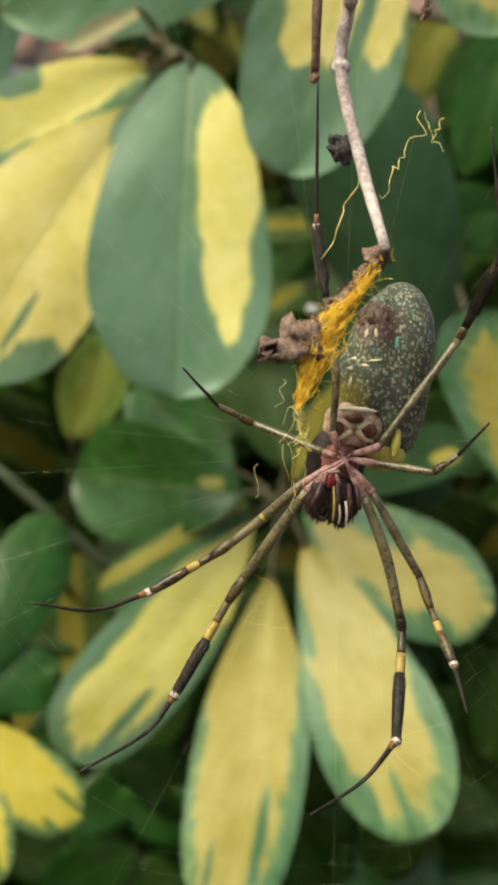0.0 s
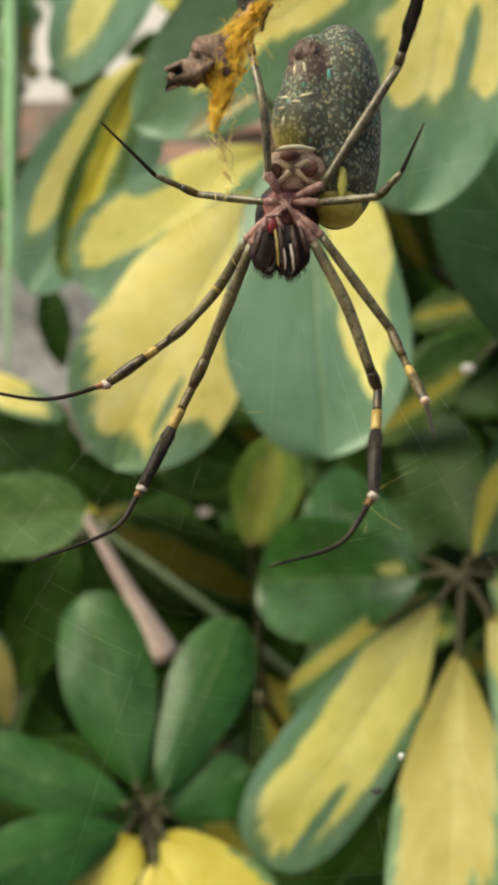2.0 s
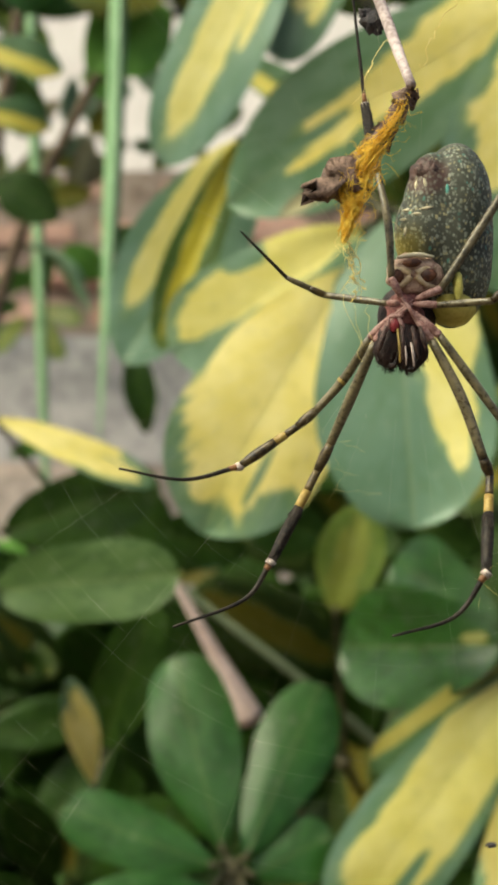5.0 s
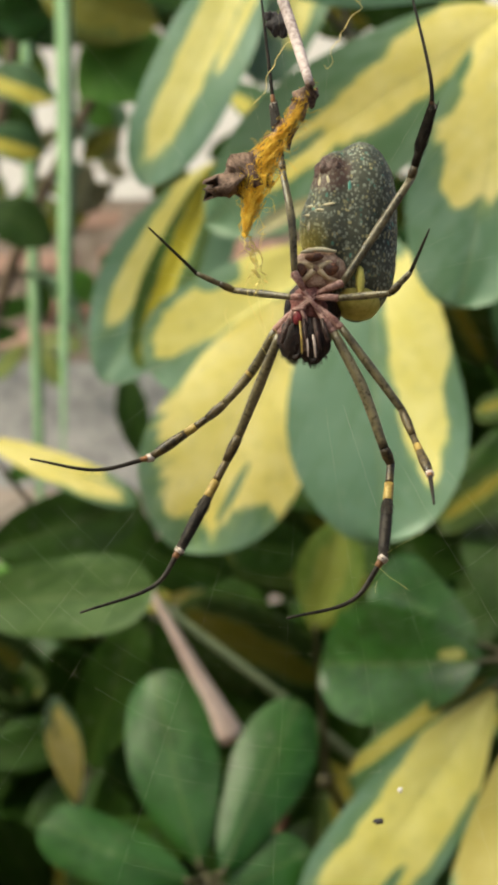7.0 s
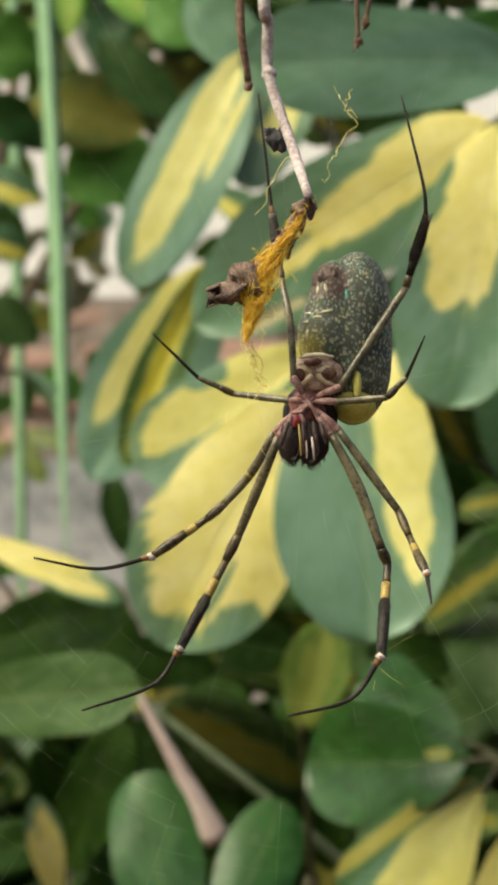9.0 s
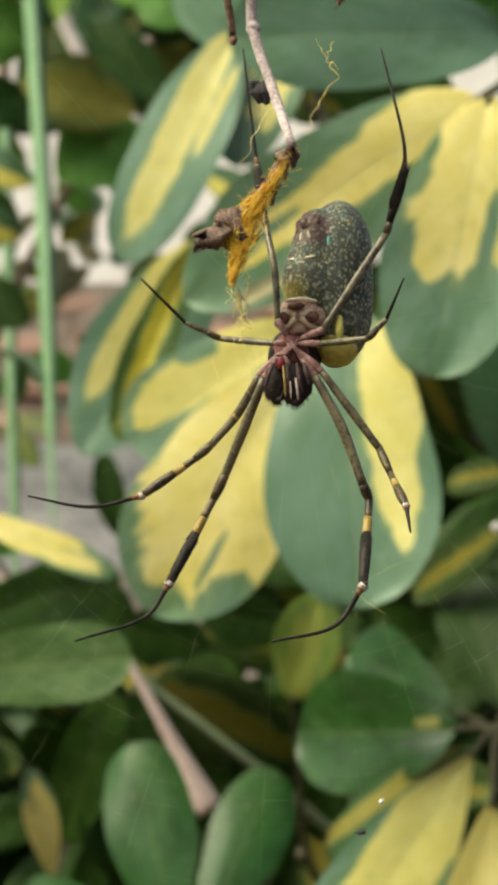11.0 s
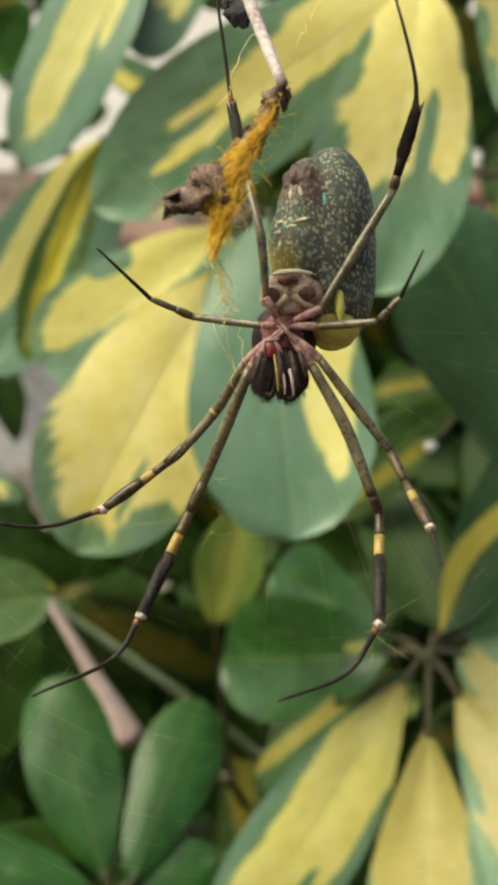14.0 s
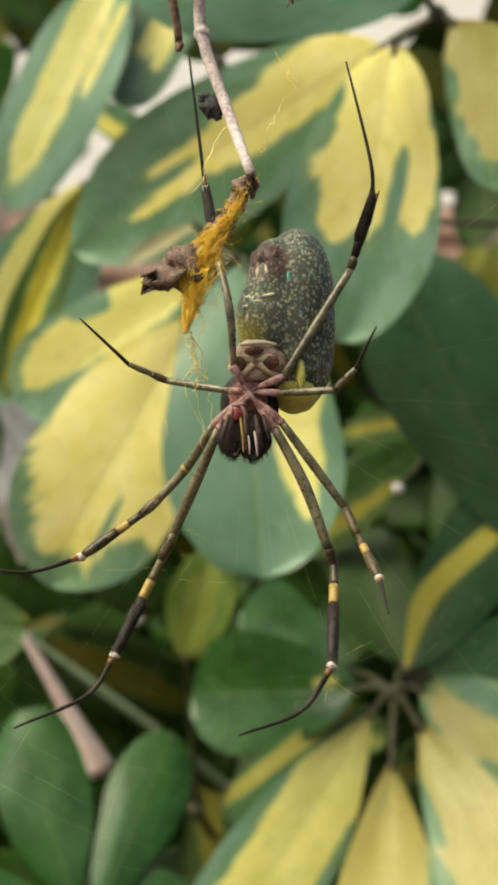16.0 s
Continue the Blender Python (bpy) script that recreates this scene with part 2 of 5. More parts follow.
def leaf_material(name, u0=0.0, wu=0.6, v0=0.45, wv=0.5, jag=0.35, green=GREEN, deep=DEEP, yellow=YELLOW, pale=PALE, amount=1.0, seed=0.0, gloss=0.42, shine=0.5, wax=0.0, bend=0.0, more=(), notch=()):
    """A glossy leathery leaf: green with a ragged yellow patch about (u0, v0) of half sizes wu, wv, with more patches and green notches."""
    m = material(name, gloss, shine)
    n = Nodes(m)
    uv = n.put("TexCoord").outputs["UV"]
    split = n.put("SeparateXYZ")
    n.wire(uv, split.inputs[0])
    u = n.math("MULTIPLY_ADD", split.outputs[0], 2.0, -1.0)
    v = split.outputs[1]
    au = n.math("ABSOLUTE", u)
    vein = n.math("MULTIPLY_ADD", au, -0.42, v)
    rnd = n.put("ObjectInfo").outputs["Random"]
    # ragged edge: streaks that follow the side veins, and a wobble
    streak = n.put("CombineXYZ")
    n.wire(n.math("MULTIPLY", vein, 11.0), streak.inputs[0])
    n.wire(n.math("MULTIPLY_ADD", n.math("GREATER_THAN", u, 0.0), 6.0, n.math("MULTIPLY", u, 1.7)), streak.inputs[1])
    n.wire(n.math("ADD", seed, n.math("MULTIPLY", rnd, 9.0)), streak.inputs[2])
    fine = n.noise(streak.outputs[0], 1.0, 3.0, 0.5)
    wobble = n.put("CombineXYZ")
    n.wire(n.math("MULTIPLY", u, 2.2), wobble.inputs[0])
    n.wire(n.math("MULTIPLY", v, 5.0), wobble.inputs[1])
    n.wire(n.math("ADD", seed + 3.0, n.math("MULTIPLY", rnd, 7.0)), wobble.inputs[2])
    broad = n.noise(wobble.outputs[0], 1.0, 2.0)

    ragged = n.put("CombineXYZ")
    n.wire(n.math("MULTIPLY", u, 9.0), ragged.inputs[0])
    n.wire(n.math("MULTIPLY", vein, 26.0), ragged.inputs[1])
    n.wire(n.math("ADD", seed + 5.0, n.math("MULTIPLY", rnd, 5.0)), ragged.inputs[2])
    torn = n.noise(ragged.outputs[0], 1.0, 2.0, 0.6)

    swung = n.math("ADD", u, n.math("MULTIPLY", n.math("SINE", n.math("MULTIPLY", v, 6.0)), bend))

    def oval(a, wa, b, wb):
        du = n.math("POWER", n.math("ABSOLUTE", n.math("DIVIDE", n.math("SUBTRACT", swung, a), wa)), 2.0)
        dv = n.math("POWER", n.math("ABSOLUTE", n.math("DIVIDE", n.math("SUBTRACT", v, b), wb)), 3.0)
        return n.math("SUBTRACT", 1.0, n.math("ADD", du, dv))

    d = oval(u0, wu, v0, wv)
    for spot in more:
        d = n.math("MAXIMUM", d, oval(*spot))
    for spot in notch:
        d = n.math("MINIMUM", d, n.math("MULTIPLY", oval(*spot), -1.0))
    d = n.math("ADD", d, n.math("MULTIPLY", n.math("SUBTRACT", fine, 0.5), jag * 4.6))
    d = n.math("ADD", d, n.math("MULTIPLY", n.math("SUBTRACT", torn, 0.5), jag * 2.4))
    d = n.math("ADD", d, n.math("MULTIPLY", n.math("SUBTRACT", broad, 0.5), jag * 4.2))
    patch = n.math("MULTIPLY", n.ramp(d, -0.12, 0.16), amount)
    halo = n.math("MULTIPLY", n.ramp(d, -0.85, 0.15), amount)
    pos = n.place()
    mottle, speck = n.noise(pos, 40.0), n.noise(pos, 420.0)
    tone = n.ramp(n.math("ADD", n.math("MULTIPLY", broad, 0.55), n.math("MULTIPLY", fine, 0.45)), 0.44, 0.53)
    base = n.mix(n.math("ADD", n.math("MULTIPLY", tone, 0.65), n.math("MULTIPLY", n.ramp(mottle, 0.3, 0.7), 0.35)), deep, green)
    base = n.mix(n.math("MULTIPLY", halo, n.math("MULTIPLY_ADD", n.ramp(torn, 0.40, 0.62), 0.50, 0.16)), base, (0.26, 0.36, 0.11))
    gold = n.mix(n.ramp(n.math("ADD", n.math("MULTIPLY", mottle, 0.7), n.math("MULTIPLY", fine, 0.3)), 0.3, 0.7), yellow, pale)
    col = n.mix(patch, base, gold)
    blotch = n.noise(pos, 130.0, 4.0, 0.6)
    col = n.mix(n.math("MULTIPLY", n.ramp(blotch, 0.48, 0.72), 0.16), col, (0.13, 0.18, 0.07))
    col = n.mix(n.math("MULTIPLY", n.ramp(blotch, 0.45, 0.25), 0.10), col, (0.62, 0.64, 0.48))
    # midrib and side veins
    rib = n.math("SUBTRACT", 1.0, n.ramp(au, 0.008, 0.035))
    ridge = n.math("SINE", n.math("MULTIPLY", vein, 95.0))
    lines = n.ramp(ridge, 0.90, 1.0)
    col = n.mix(n.math("MULTIPLY", rib, 0.16), col, (0.34, 0.38, 0.12))
    col = n.mix(n.math("MULTIPLY", lines, 0.03), col, (0.36, 0.40, 0.14))
    # dust and old spots
    col = n.mix(n.math("MULTIPLY", n.ramp(speck, 0.68, 0.76), 0.35), col, (0.20, 0.17, 0.09))
    n.wire(col, n.out.inputs["Base Color"])
    n.out.inputs["Coat Weight"].default_value, n.out.inputs["Coat Roughness"].default_value = wax, 0.24
    n.wire(n.math("MULTIPLY_ADD", mottle, 0.22, gloss - 0.11), n.out.inputs["Roughness"])
    n.bump(n.math("ADD", n.math("MULTIPLY", lines, 0.2), n.math("ADD", n.math("MULTIPLY", mottle, 0.9), n.math("MULTIPLY", rib, -0.8))), 0.35, 0.0012)
    # a little light comes through the blade
    t = n.put("BsdfTranslucent")
    n.wire(n.mix(0.35, col, (0.35, 0.5, 0.05)), t.inputs[0])
    mix = n.put("MixShader")
    mix.inputs[0].default_value = 0.16
    out = n.t.nodes["Material Output"]
    n.t.links.new(n.out.outputs[0], mix.inputs[1])
    n.t.links.new(t.outputs[0], mix.inputs[2])
    n.t.links.new(mix.outputs[0], out.inputs[0])
    return m


# yellow darkened to hold down light on leaflets that render too bright
MUTED_YELLOW = dict(yellow=(0.34, 0.29, 0.0478), pale=(0.43, 0.375, 0.0957))
MIDGREEN = dict(green=(0.085, 0.185, 0.095), deep=(0.045, 0.125, 0.040))
LEAF_LOOK = {
    "fan": leaf_material("leaf_fan_yellow", -0.08, 1.00, 0.40, 0.51, jag=0.21, seed=1.0, more=((0.22, 0.20, 0.76, 0.17),), notch=((-0.30, 0.05, 0.76, 0.11), (-0.80, 0.50, 1.0, 0.25), (1.0, 0.14, 0.30, 0.35))),
    "upper": leaf_material("leaf_upper_yellow", 0.36, 0.50, 0.44, 0.48, jag=0.2, seed=2.0, more=((0.22, 0.24, 0.80, 0.14),), notch=((0.86, 0.30, 0.52, 0.11), (-0.45, 0.40, 0.75, 0.30)), yellow=(0.68, 0.61, 0.139), pale=(0.78, 0.72, 0.244)),
    "strip": leaf_material("leaf_strip_yellow", -0.50, 0.36, 0.33, 0.25, jag=0.21, seed=3.0, more=((-0.52, 0.25, 0.58, 0.19), (-0.55, 0.13, 0.71, 0.14)), notch=((-0.95, 0.16, 0.55, 0.06),), green=(0.125, 0.230, 0.145), deep=(0.088, 0.182, 0.095), yellow=(0.66, 0.60, 0.148), pale=(0.76, 0.71, 0.27)),
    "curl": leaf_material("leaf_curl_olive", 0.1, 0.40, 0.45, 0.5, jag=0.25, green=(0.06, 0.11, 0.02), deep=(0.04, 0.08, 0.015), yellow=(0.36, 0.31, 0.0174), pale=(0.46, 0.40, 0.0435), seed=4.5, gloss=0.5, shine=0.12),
    "band": leaf_material("leaf_band_yellow", 0.14, 0.40, 0.46, 0.46, jag=0.17, green=(0.15, 0.27, 0.18), deep=(0.11, 0.22, 0.12), seed=4.0, more=((-0.42, 0.12, 0.36, 0.20),), yellow=(0.64, 0.58, 0.148), pale=(0.74, 0.69, 0.261)),
    "sash": leaf_material("leaf_sash_yellow", 0.42, 0.27, 0.42, 0.40, jag=0.15, green=(0.15, 0.27, 0.18), deep=(0.11, 0.22, 0.12), seed=4.3, yellow=(0.64, 0.58, 0.148), pale=(0.74, 0.69, 0.261)),
    "half": leaf_material("leaf_half_yellow", 0.06, 0.36, 0.30, 0.42, jag=0.28, seed=5.0, more=((0.42, 0.22, 0.15, 0.17), (-0.12, 0.09, 0.66, 0.14)), notch=((0.62, 0.30, 0.58, 0.18), (0.12, 0.10, 0.72, 0.16))),
    "wide": leaf_material("leaf_wide_yellow", -0.02, 0.86, 0.26, 0.40, jag=0.2, seed=6.0, more=((-0.70, 0.20, 0.46, 0.16), (0.30, 0.30, 0.56, 0.14)), notch=((0.98, 0.40, 0.18, 0.32), (-0.80, 0.20, 0.12, 0.15), (-0.38, 0.11, 0.52, 0.17))),
    "margin": leaf_material("leaf_margin_green", 0.02, 0.74, 0.44, 0.52, jag=0.16, seed=7.0, notch=((-0.40, 0.12, 0.88, 0.22), (1.0, 0.38, 0.38, 0.95), (-1.0, 0.30, 0.5, 0.8)), green=(0.145, 0.26, 0.17), deep=(0.09, 0.19, 0.09), yellow=(0.66, 0.60, 0.139), pale=(0.76, 0.71, 0.244)),
    # darker copy of the variegated leaf, with shade in its colours
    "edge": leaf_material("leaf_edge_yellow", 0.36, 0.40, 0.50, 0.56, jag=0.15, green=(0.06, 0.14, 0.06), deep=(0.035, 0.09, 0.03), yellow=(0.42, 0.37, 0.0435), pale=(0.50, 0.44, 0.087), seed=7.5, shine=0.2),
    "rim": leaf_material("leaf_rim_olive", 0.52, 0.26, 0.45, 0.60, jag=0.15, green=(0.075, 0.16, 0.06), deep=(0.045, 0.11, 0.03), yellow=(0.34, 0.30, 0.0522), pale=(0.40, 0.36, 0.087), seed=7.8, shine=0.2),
    "ochre": leaf_material("leaf_ochre_yellow", 0.08, 0.74, 0.40, 0.60, jag=0.2, yellow=(0.34, 0.287, 0.0509), pale=(0.423, 0.364, 0.102), seed=8.0, notch=((-0.36, 0.10, 0.84, 0.22), (-0.95, 0.26, 0.45, 0.45), (0.40, 0.06, 0.92, 0.12)), **MIDGREEN),
    # yellow lowered here and in above to offset light on upturned leaflets
    "broad": leaf_material("leaf_broad_yellow", 0.02, 0.84, 0.42, 0.50, jag=0.22, seed=8.5, notch=((-0.90, 0.24, 0.72, 0.18), (0.62, 0.18, 0.88, 0.12), (0.10, 0.09, 0.92, 0.14), (-1.0, 0.22, 0.4, 0.7), (1.0, 0.34, 0.35, 0.9), (0.58, 0.22, 0.16, 0.22)), yellow=(0.331, 0.282, 0.0588), pale=(0.419, 0.369, 0.118), **MIDGREEN),
    "patch": leaf_material("leaf_patch_yellow", 0.05, 0.60, 0.46, 0.42, jag=0.4, seed=8.8, **MUTED_YELLOW, **MIDGREEN),
    "above": leaf_material("leaf_above_yellow", 0.0, 0.66, 0.50, 0.48, jag=0.26, seed=8.9, notch=((-0.42, 0.30, 0.30, 0.22), (0.5, 0.2, 0.82, 0.10)), yellow=(0.331, 0.282, 0.0588), pale=(0.419, 0.369, 0.118), **MIDGREEN),
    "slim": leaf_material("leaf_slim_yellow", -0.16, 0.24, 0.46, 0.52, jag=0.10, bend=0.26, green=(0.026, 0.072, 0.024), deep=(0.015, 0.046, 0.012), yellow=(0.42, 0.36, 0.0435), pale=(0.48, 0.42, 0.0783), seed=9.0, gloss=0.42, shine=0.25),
    "streak": leaf_material("leaf_streak_yellow", -0.05, 0.36, 0.42, 0.45, jag=0.3, green=(0.12, 0.20, 0.08), deep=(0.07, 0.14, 0.04), seed=9.4, **MUTED_YELLOW),
    # olive and yellow both dimmed, so shade is part of this colour
    "dim": leaf_material("leaf_shaded_olive", 0.10, 0.30, 0.5, 0.45, jag=0.25, green=(0.055, 0.085, 0.018), deep=(0.03, 0.06, 0.012), yellow=(0.19, 0.165, 0.0174), pale=(0.24, 0.21, 0.0305), seed=9.6, gloss=0.55, shine=0.10),
    "green": leaf_material("leaf_green", 0.13, 0.09, 0.17, 0.07, jag=0.3, green=(0.024, 0.098, 0.011), deep=(0.011, 0.054, 0.004), amount=0.4, seed=10.0, gloss=0.28, shine=0.40, wax=0.12),
    "plain": leaf_material("leaf_plain_green", 0.0, 0.3, 0.2, 0.1, green=(0.025, 0.100, 0.014), deep=(0.013, 0.062, 0.006), amount=0.0, seed=10.5, gloss=0.37, shine=0.34, wax=0.04),
    # green lowered in place of the shade a canopy would cast
    "dark": leaf_material("leaf_shaded_green", 0.0, 0.2, 0.3, 0.2, green=(0.026, 0.068, 0.007), deep=(0.012, 0.038, 0.003), amount=0.0, seed=11.0, gloss=0.46, shine=0.16),
    "meadow": leaf_material("leaf_fresh_green", 0.0, 0.2, 0.3, 0.2, green=(0.10, 0.25, 0.035), deep=(0.06, 0.18, 0.02), amount=0.0, seed=11.5, gloss=0.5, shine=0.25),
    "moss": leaf_material("leaf_moss_green", 0.0, 0.2, 0.3, 0.2, green=(0.082, 0.150, 0.040), deep=(0.046, 0.100, 0.020), amount=0.0, seed=11.8, gloss=0.45, shine=0.3),
    "lime": leaf_material("leaf_lime", 0.0, 0.6, 0.4, 0.6, green=(0.20, 0.42, 0.03), deep=(0.12, 0.32, 0.02), yellow=(0.40, 0.55, 0.0435), pale=(0.5, 0.6, 0.087), amount=0.5, seed=13.0),
    # olive brown taken darker to look shaded
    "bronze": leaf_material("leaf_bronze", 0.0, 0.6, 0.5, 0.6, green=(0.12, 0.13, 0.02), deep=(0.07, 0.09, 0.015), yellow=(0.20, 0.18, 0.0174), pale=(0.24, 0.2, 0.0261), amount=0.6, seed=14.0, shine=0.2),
    "teal": leaf_material("leaf_grey_green", 0.0, 0.3, 0.2, 0.1, green=(0.19, 0.335, 0.20), deep=(0.14, 0.275, 0.135), amount=0.0, seed=15.0),
    "slate": leaf_material("leaf_slate_green", 0.0, 0.3, 0.2, 0.1, green=(0.056, 0.142, 0.070), deep=(0.038, 0.104, 0.044), amount=0.0, seed=16.0, gloss=0.40, shine=0.45, wax=0.1),
    "tipped": leaf_material("leaf_tipped_green", 0.05, 0.62, 0.30, 0.36, jag=0.24, green=(0.13, 0.23, 0.13), deep=(0.09, 0.18, 0.08), seed=9.9, yellow=(0.60, 0.54, 0.131), pale=(0.70, 0.65, 0.235), more=((-0.4, 0.2, 0.6, 0.14),), notch=((0.45, 0.2, 0.5, 0.14),)),
    "lemon": leaf_material("leaf_lemon_yellow", 0.0, 0.84, 0.42, 0.56, jag=0.2, seed=8.2, notch=((0.4, 0.1, 0.92, 0.12), (-0.35, 0.08, 0.88, 0.16)), yellow=(0.46, 0.38, 0.0261), pale=(0.56, 0.48, 0.0783), green=(0.05, 0.13, 0.04), deep=(0.03, 0.09, 0.02)),
    "spark": leaf_material("leaf_spark_green", 0.25, 0.30, 0.80, 0.09, jag=0.2, seed=9.2, green=(0.030, 0.085, 0.022), deep=(0.018, 0.055, 0.012), yellow=(0.42, 0.36, 0.0522), pale=(0.5, 0.43, 0.087), gloss=0.4, shine=0.3),
    "straw": leaf_material("leaf_straw", 0.0, 0.5, 0.4, 0.5, green=(0.30, 0.28, 0.17), deep=(0.20, 0.18, 0.10), yellow=(0.44, 0.38, 0.209), pale=(0.5, 0.44, 0.261), amount=0.7, seed=12.5, gloss=0.6, shine=0.2),
    "olive": leaf_material("leaf_olive", 0.0, 0.5, 0.4, 0.5, green=(0.20, 0.29, 0.05), deep=(0.13, 0.22, 0.03), yellow=(0.32, 0.36, 0.0522), pale=(0.3, 0.3, 0.0522), amount=0.6, seed=12.0),
}
PETAL = grained("petal_white", (0.74, 0.72, 0.70), (0.86, 0.84, 0.82), 120, 0.6, relief=0.2)
# stalk colour halved to carry the shadow around the hubs
PETIOLE = grained("petiole_shaded_green", (0.034, 0.034, 0.014), (0.072, 0.064, 0.026), 60, 0.55)
VINE = grained("vine_grey_green", (0.13, 0.17, 0.09), (0.20, 0.24, 0.14), 60, 0.6)
BARK = grained("bark_brown", (0.10, 0.07, 0.045), (0.20, 0.15, 0.10), 45, 0.85, relief=0.7, distance=0.002)
PINK_BARK = grained("bark_pink_beige", (0.58, 0.44, 0.39), (0.72, 0.58, 0.53), 70, 0.75, relief=0.5)
STONE_BARK = grained("bark_pale_grey", (0.38, 0.34, 0.31), (0.52, 0.48, 0.44), 40, 0.85)
# red-brown darkened, since sun reaches a stem meant to look shaded
RED_BARK = grained("bark_red_shaded", (0.11, 0.045, 0.028), (0.19, 0.085, 0.055), 70, 0.8)
TWIG = grained("twig_grey", (0.33, 0.26, 0.245), (0.62, 0.53, 0.51), 420, 0.88, relief=0.7, distance=0.0003)
STUB = grained("twig_brown", (0.12, 0.07, 0.045), (0.24, 0.15, 0.10), 300, 0.85, relief=0.8, distance=0.0006)
DRY = grained("dry_leaf_brown", (0.085, 0.055, 0.042), (0.27, 0.18, 0.135), 420, 0.85, relief=0.9, distance=0.0006)
CRUMB = grained("dark_crumb", (0.03, 0.03, 0.035), (0.10, 0.09, 0.09), 500, 0.8, relief=0.8, distance=0.0006)
SILK = grained("golden_silk", (0.74, 0.40, 0.015), (0.92, 0.66, 0.08), 400, 0.55, relief=0.3, distance=0.0003)
PALE_SILK = grained("pale_silk", (0.90, 0.68, 0.16), (0.95, 0.84, 0.34), 300, 0.55, relief=0.2, distance=0.0003)
WEB = grained("web_silk", (0.60, 0.56, 0.40), (0.72, 0.68, 0.52), 200, 0.4, spec=0.6, relief=0.0)
GRASS = grained("grass_blade", (0.20, 0.37, 0.18), (0.29, 0.48, 0.26), 12, 0.5, relief=0.2)
BLADE_RIB = grained("grass_midrib", (0.27, 0.44, 0.26), (0.36, 0.54, 0.34), 20, 0.5, relief=0.2)
SOIL = grained("soil", (0.05, 0.035, 0.022), (0.12, 0.085, 0.055), 9, 0.95, relief=0.8, distance=0.01)
PLASTER = grained("white_plaster", (0.80, 0.76, 0.71), (0.88, 0.85, 0.80), 3, 0.9, relief=0.3, distance=0.003)
CONCRETE = grained("grey_concrete", (0.20, 0.205, 0.22), (0.42, 0.42, 0.43), 9, 0.9, relief=0.4, distance=0.003)
STONE = grained("beige_stone", (0.34, 0.28, 0.24), (0.58, 0.50, 0.44), 10, 0.9, relief=0.5, distance=0.004)
BRICK = grained("terracotta_brick", (0.64, 0.385, 0.32), (0.80, 0.55, 0.475), 14, 0.9, relief=0.6, distance=0.003)
brick_nodes = Nodes(BRICK)
brick_link = brick_nodes.out.inputs["Base Color"].links[0].from_socket
brick_rnd = brick_nodes.put("ObjectInfo").outputs["Random"]
brick_nodes.wire(brick_nodes.mix(brick_nodes.math("MULTIPLY", brick_rnd, 0.6), brick_link, (0.30, 0.19, 0.15)), brick_nodes.out.inputs["Base Color"])
MORTAR = grained("mortar", (0.21, 0.165, 0.14), (0.36, 0.30, 0.265), 20, 0.95)

# ---- ground and what stands far behind the shrub ----
def box(bm, x0, x1, y0, y1, z0, z1, bevel=0.0):
    made = bmesh.ops.create_cube(bm, size=1.0)["verts"]
    for w in made:
        w.co = Vector(((x0 + x1) / 2 + w.co.x * (x1 - x0), (y0 + y1) / 2 + w.co.y * (y1 - y0), (z0 + z1) / 2 + w.co.z * (z1 - z0)))
    if bevel:
        bmesh.ops.bevel(bm, geom=[e for e in bm.edges if e.verts[0] in made], offset=bevel, segments=2, affect="EDGES")
    return bm


def ground():
    bm = bmesh.new()
    bmesh.ops.create_grid(bm, x_segments=60, y_segments=60, size=60.0)
    for w in bm.verts:
        near = max(0.0, 1 - w.co.length / 12)
        w.co.z = 0.05 * noise.noise(w.co * 0.7) * near
    tagged(part("ground", bm, SOIL), "dark garden soil under the shrub", "ground", kind="structure")


def garden_wall():
    """A low grey wall with a beige ledge and brick courses on top, and a white house behind it."""
    bm = bmesh.new()
    box(bm, -3.0, 3.0, 2.50, 2.74, -0.02, 1.43, 0.01)
    wall = tagged(part("wall_garden", bm, CONCRETE, smooth=False), "low grey concrete garden wall with brick courses on top", "wall", kind="structure")
    bm = bmesh.new()
    box(bm, -3.0, 3.0, 2.28, 2.498, -0.02, 1.20, 0.02)
    part("ledge", bm, STONE, wall, "beige stone ledge", smooth=False)
    bm = bmesh.new()
    box(bm, -3.0, 3.0, 2.53, 2.71, 1.434, 1.735)
    part("mortar", bm, MORTAR, wall, smooth=False)
    bm = bmesh.new()
    box(bm, -0.098, 0.098, -0.05, 0.05, -0.030, 0.030, 0.014)
    brick = mesh_of("brick", bm, BRICK, False)
    rnd = random.Random(4)
    for row in range(4):
        for col in range(-12, 13):
            ob = new("brick", brick)
            ob.parent = wall
            ob.matrix_basis = pose(col * 0.222 + (row % 2) * 0.111 + rnd.uniform(-0.004, 0.004), 2.566 + rnd.uniform(-0.012, 0.012),
                                   1.474 + row * 0.075, rnd.uniform(-6, 6), rnd.uniform(-5, 5), rnd.uniform(-6, 6))
    bm = bmesh.new()
    box(bm, -6.0, 6.0, 5.0, 5.3, -0.02, 3.6, 0.01)
    house = tagged(part("wall_house", bm, PLASTER, smooth=False), "white plastered house wall beyond the garden", "wall", kind="structure")
    bm = bmesh.new()
    box(bm, -6.0, 6.0, 4.96, 4.998, -0.02, 0.35, 0.005)
    part("plinth", bm, CONCRETE, house, "grey painted plinth", smooth=False)
    bm = bmesh.new()
    box(bm, -5.0, 5.0, -3.2, -3.0, -0.02, 2.0, 0.01)
    tagged(part("wall_behind", bm, STONE, smooth=False), "plain beige wall that closes the garden", "wall", kind="structure")


ground()
garden_wall()

